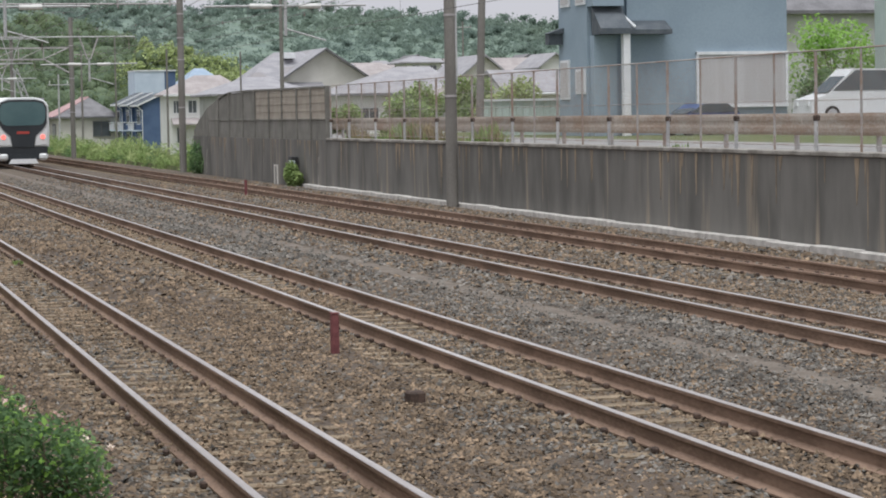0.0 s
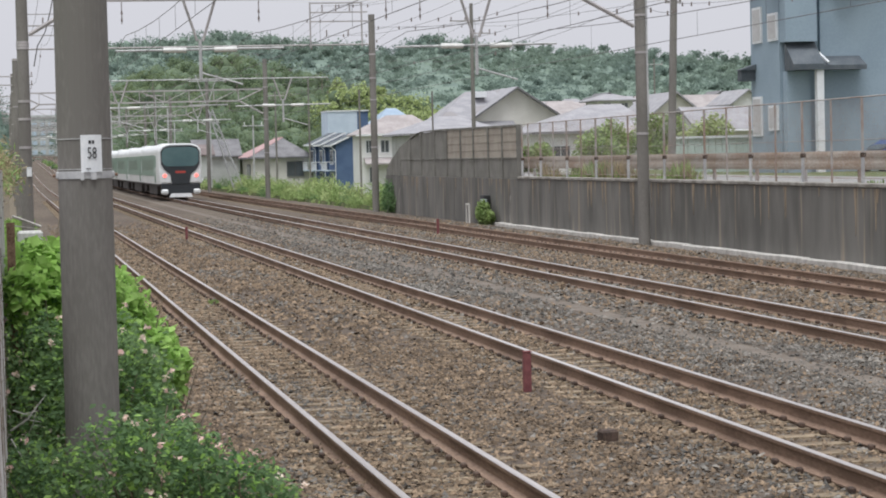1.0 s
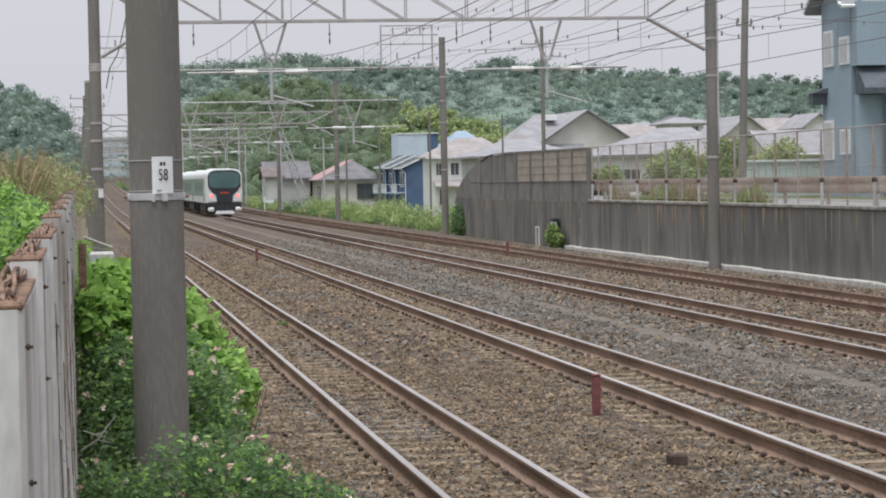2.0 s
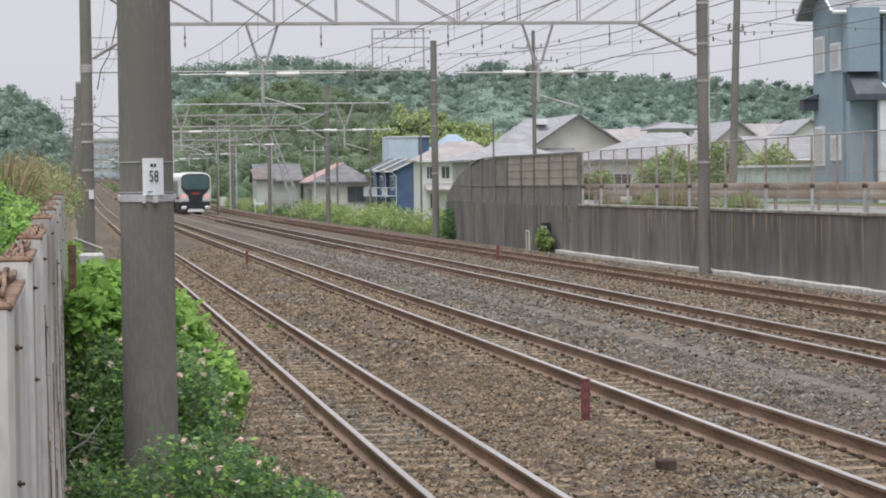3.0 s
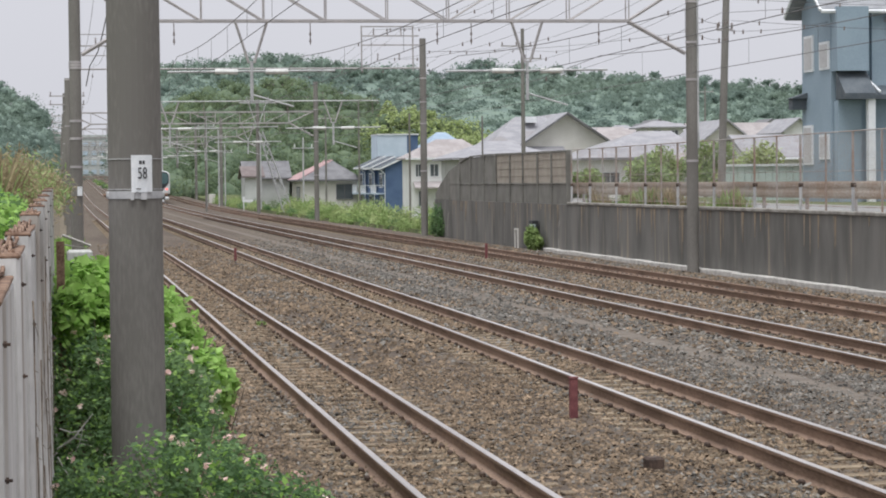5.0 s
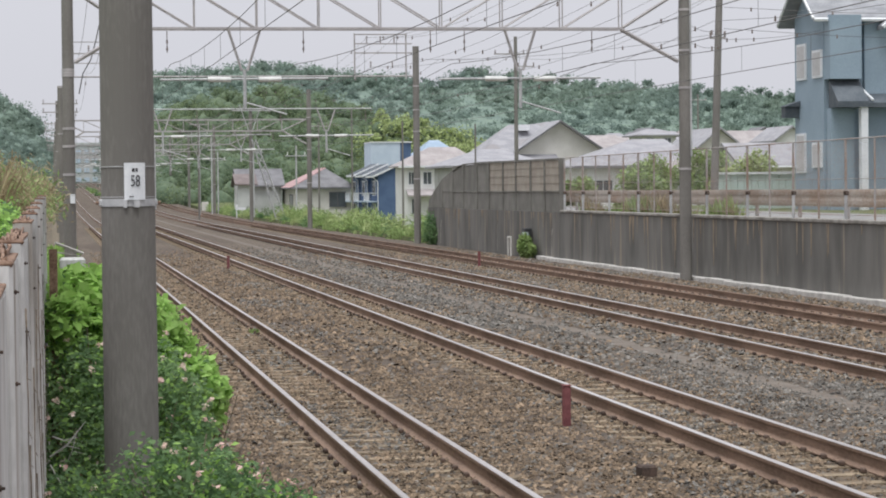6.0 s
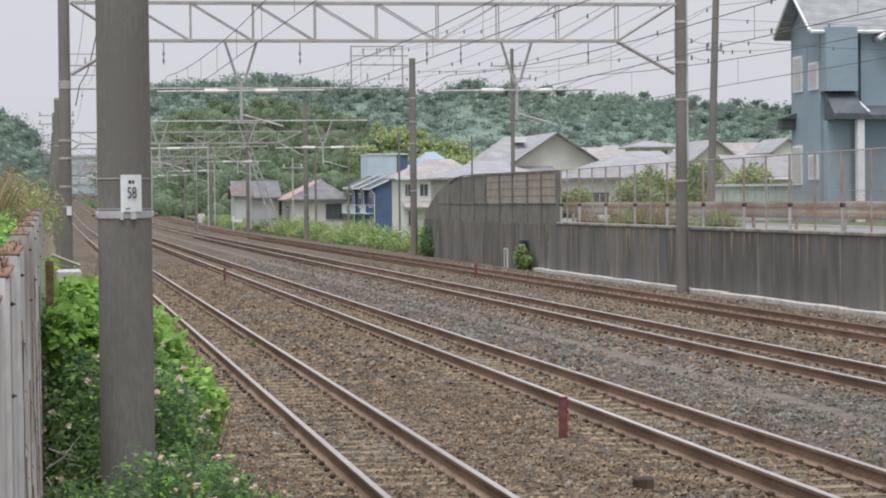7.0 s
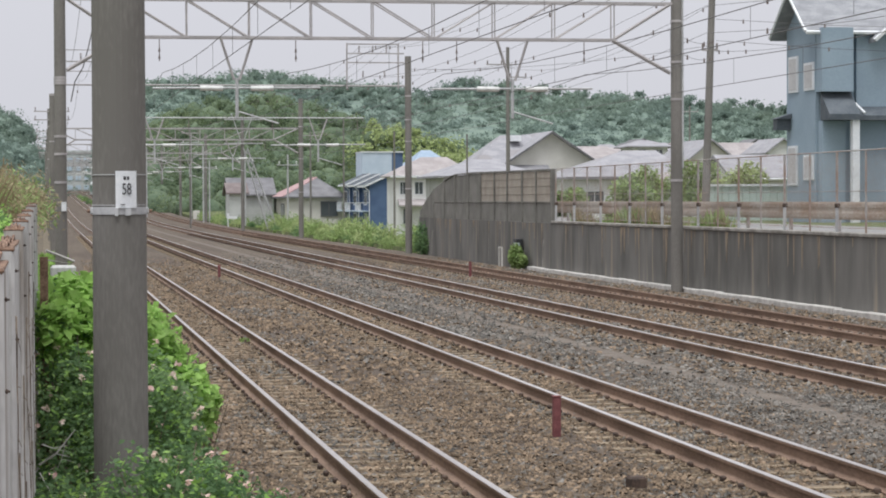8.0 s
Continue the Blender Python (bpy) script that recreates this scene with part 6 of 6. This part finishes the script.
for k, (x, y, z, r, m) in enumerate(((45.8, 100, 5.0, 2.3, M_LEAF_BRIGHT), (44.4, 98, 3.2, 1.5, M_LEAF_DEEP), (31.5, 104, 3.0, 1.6, M_LEAF_YELLOW), (28.5, 112, 2.6, 1.4, M_WEED), (26.5, 118, 2.6, 1.3, M_WEED), (31, 120, 3.2, 1.7, M_WEED), (36.5, 130, 3.4, 1.8, M_WEED))):
    rng2 = random.Random(80 + k)
    tree = thing("garden_tree", "leafy garden tree behind the fence" if r > 1.65 else "trimmed garden shrub between the houses", "tree", (x, y, 1.7))
    mb = Mesh()
    mb.tube((0, 0, -0.3), (0.1, 0, z - 1.7), 0.14, 0.07, n=8)
    for j in range(5):
        a = j * 1.3
        mb.tube((0.05, 0, (z - 1.7) * 0.6), (math.cos(a) * r * 0.6, math.sin(a) * r * 0.6, z - 1.7 + r * 0.3), 0.05, 0.02, n=5)
    part("trunk", mb, M_TWIG, tree)
    cs = [(rng2.uniform(-0.6, 0.6) * r, rng2.uniform(-0.6, 0.6) * r, z - 1.7 + rng2.uniform(-0.5, 0.5) * r) for _ in range(9)]
    rs = [(r * q, r * q, r * q * 0.85) for q in [rng2.uniform(0.35, 0.6) for _ in range(9)]]
    ob = new("crown", leaf_mesh("crown", [(cloud(3500, 90 + k, blobs(cs, rs, 0.5), 0.2, 0.4, 0.7), 0)], [m]))
    ob.parent = tree
tufts("fence_weeds", "pale grass growing behind the mesh fence", 19.45, 20.0, 66, 86, 2600, 0.7, [M_WEED, M_DRY], 56, lambda x, y: 1.72, 0.035)
tufts("kerb_weeds", "weeds growing over the coping", 19.5, 20.1, 52, 55.5, 500, 0.45, [M_WEED], 52, lambda x, y: 1.72, 0.04)


# ---------------------------------------------------------------- train
M_TRAIN_WHITE = mat("train_white", (0.66, 0.68, 0.68), (0.74, 0.75, 0.75), 0.4, 0.35, bump=0, spec=0.5)
M_TRAIN_GREEN = mat("train_green", (0.145, 0.235, 0.185), (0.18, 0.275, 0.215), 0.4, 0.4, bump=0, spec=0.5)
M_TRAIN_DARK = mat("train_dark", (0.02, 0.025, 0.03), (0.035, 0.04, 0.045), 0.6, 0.4, bump=0, spec=0.5)
M_TRAIN_GLASS = mat("cab_glass", (0.06, 0.12, 0.13), (0.09, 0.16, 0.165), 0.6, 0.15, bump=0, spec=0.8)
M_UNDER = mat("underframe", (0.045, 0.04, 0.038), (0.09, 0.08, 0.075), 1.5, 0.8, bump=0.3)
M_TAIL = glow("tail_lamp", (1.0, 0.16, 0.13), 1.2)
M_DEST = glow("destination_glow", (0.35, 0.06, 0.05), 0.12)
M_TRAIN_PANE = mat("train_side_glass", (0.10, 0.15, 0.125), (0.13, 0.185, 0.15), 0.5, 0.35, bump=0, spec=0.4)


def rounded(w, z0, z1, r, n=6):
    """Body cross section in x and z with a rounded roof."""
    pts = [(-w, z0), (w, z0), (w + 0.03, z0 + 0.9), (w, z1 - r)]
    for k in range(1, n + 1):
        a = radians(90 * k / n)
        pts.append((w - r * 1.6 * (1 - math.cos(a)), z1 - r + r * math.sin(a)))
    left = [(-p, q) for p, q in reversed(pts[2:])]
    return pts + left


def loft(mb, sections, slot=0):
    """sections: (y, outline) joined ring to ring, closed at both ends."""
    n = len(sections[0][1])
    i = len(mb.v)
    for y, out in sections:
        mb.v += [(p, y, q) for p, q in out]
    for j in range(len(sections) - 1):
        for k in range(n):
            k2 = (k + 1) % n
            mb.f.append((i + j * n + k, i + j * n + k2, i + (j + 1) * n + k2, i + (j + 1) * n + k))
            mb.s.append(slot)
    mb.f.append(tuple(i + k for k in range(n)))
    mb.f.append(tuple(i + (len(sections) - 1) * n + k for k in reversed(range(n))))
    mb.s += [slot, slot]


def build_train():
    t = thing("express_train", "white and green express train with red tail lamps on the rails", "train")
    W, Z0, Z1 = 1.47, 1.0, 3.75
    for c in range(7):
        y0 = c * 20.5 + (0.0 if c else 0.55)
        y1 = c * 20.5 + 20.0
        mb = Mesh()
        loft(mb, [(y0, rounded(W, Z0, Z1, 0.55)), (y1, rounded(W, Z0, Z1, 0.55))])
        body = part("car_body", mb, M_TRAIN_WHITE, t)
        for s in (-1, 1):
            mb = Mesh()
            mb.box(s * (W + 0.022), s * (W + 0.04), y0 + (4.2 if c == 0 else 0.12), y1 - 0.1, 1.55, 3.0)
            if c == 0:
                mb.box(s * (W + 0.022), s * (W + 0.04), y0 + 2.2, y0 + 4.2, 2.2, 2.95)
            part("green_band", mb, M_TRAIN_GREEN, body, "green side band")
            for k in range(7):
                ya = y0 + 5.2 + k * 1.95
                mb = Mesh()
                mb.box(s * (W + 0.03), s * (W + 0.05), ya, ya + 1.55, 1.95, 2.7)
                part("side_window", mb, M_TRAIN_PANE, body)
            mb = Mesh()
            ya = y0 + (2.6 if c == 0 else 1.6)
            mb.box(s * (W + 0.02), s * (W + 0.045), ya, ya + 0.9, 1.1, 2.95)
            part("door", mb, M_TRAIN_GREEN, body)
        mb = Mesh()
        mb.box(-0.9, 0.9, y0 + 5, y0 + 9, Z1 - 0.06, Z1 + 0.05, bevel=0.04)
        part("roof_unit", mb, M_TRAIN_WHITE, body)
        mb = Mesh()
        mb.box(-0.6, 0.6, y0 + 12, y0 + 15, Z1 - 0.06, Z1 + 0.04, bevel=0.03)
        part("roof_unit", mb, M_TRAIN_WHITE, body)
        mb = Mesh()
        mb.box(-1.25, 1.25, y0 + 5, y1 - 5, 0.25, 1.0)
        mb.box(-1.35, 1.35, y0 + 0.3, y1 - 0.2, 0.85, 1.0)
        part("underframe", mb, M_UNDER, body)
        for yb in (y0 + 3.0, y1 - 3.2):
            mb = Mesh()
            mb.box(-1.05, 1.05, yb - 1.3, yb + 1.3, 0.3, 0.8)
            for yw in (yb - 1.05, yb + 1.05):
                for s in (-1, 1):
                    mb.tube((s * 0.48, yw, 0.43), (s * 0.6, yw, 0.43), 0.43, n=18)
            part("bogie", mb, M_UNDER, body)
    # rounded tail end
    mb = Mesh()
    secs = []
    for y, k in ((0.56, 1.0), (0.3, 0.99), (0.1, 0.97), (0.0, 0.93)):
        base = rounded(W, Z0, Z1, 0.55)
        zc = 2.3
        secs.append((y, [(p * k, zc + (q - zc) * (0.5 + 0.5 * k)) for p, q in base]))
    loft(mb, secs)
    end = part("tail_end", mb, M_TRAIN_WHITE, t, "white rounded tail end")
    mb = Mesh()
    o = [(-1.1, 2.3), (-0.9, 2.2), (0.9, 2.2), (1.1, 2.3), (1.24, 2.55), (1.24, 3.15), (1.1, 3.4), (0.7, 3.5), (-0.7, 3.5), (-1.1, 3.4), (-1.24, 3.15), (-1.24, 2.55)]
    mb.prism(o, "y", -0.09, -0.02)
    part("cab_window", mb, M_TRAIN_GLASS, end, "teal tinted cab window")
    mb = Mesh()
    mb.prism([(-0.60, 1.02), (0.60, 1.02), (0.68, 1.62), (1.08, 1.98), (1.31, 2.35), (1.32, 3.2), (1.15, 3.5), (0.7, 3.62), (-0.7, 3.62), (-1.15, 3.5), (-1.32, 3.2), (-1.31, 2.35), (-1.08, 1.98), (-0.68, 1.62)], "y", -0.075, 0.0)
    part("dark_panel", mb, M_TRAIN_DARK, end, "black front panel")
    mb = Mesh()
    mb.box(-0.34, 0.34, -0.085, -0.06, 1.74, 1.88)
    part("destination_panel", mb, M_DEST, end, "dim red lit destination panel")
    for s in (-1, 1):
        mb = Mesh()
        mb.prism([(s * 0.66, 1.12), (s * 1.26, 1.15), (s * 1.33, 1.85), (s * 1.2, 1.95), (s * 0.76, 1.58)], "y", -0.06, 0.1)
        lamp = part("lamp_cluster", mb, M_TRAIN_WHITE, end)
        mb = Mesh()
        mb.tube((s * 1.07, -0.1, 1.57), (s * 1.07, -0.04, 1.57), 0.12, n=14)
        part("tail_lamp", mb, M_TAIL, lamp, "glowing red tail lamp")
        mb = Mesh()
        mb.box(s * 1.08 - 0.27, s * 1.08 + 0.27, -0.12, 0.3, 0.28, 0.68, bevel=0.12)
        part("skirt_corner", mb, M_TRAIN_WHITE, end)
    mb = Mesh()
    mb.box(-1.32, 1.32, -0.03, 0.5, 0.62, 1.02)
    mb.box(-0.85, 0.85, -0.06, 0.4, 0.32, 0.64)
    part("coupler_bay", mb, M_TRAIN_DARK, end)
    mb = Mesh()
    mb.prism([(-0.8, 0.1), (0.8, 0.1), (0.66, 0.36), (-0.66, 0.36)], "y", -0.16, 0.2)
    part("snow_plough", mb, M_SIGN, end, "white plough board")
    return t


train = build_train()


def motions():
    rows = []
    for k in range(33):
        s = k * 0.25
        y = 131.0 + 28.9 * s + 0.9 * max(0.0, s - 0.6)
        pitch = math.degrees(math.atan((slope(y + 15) - slope(y)) / 15))
        rows.append((s, pose(TRACK_X[2], y, RAIL_TOP[2] + slope(y), pitch, 0, 0)))
    walk(train, rows)


motions()
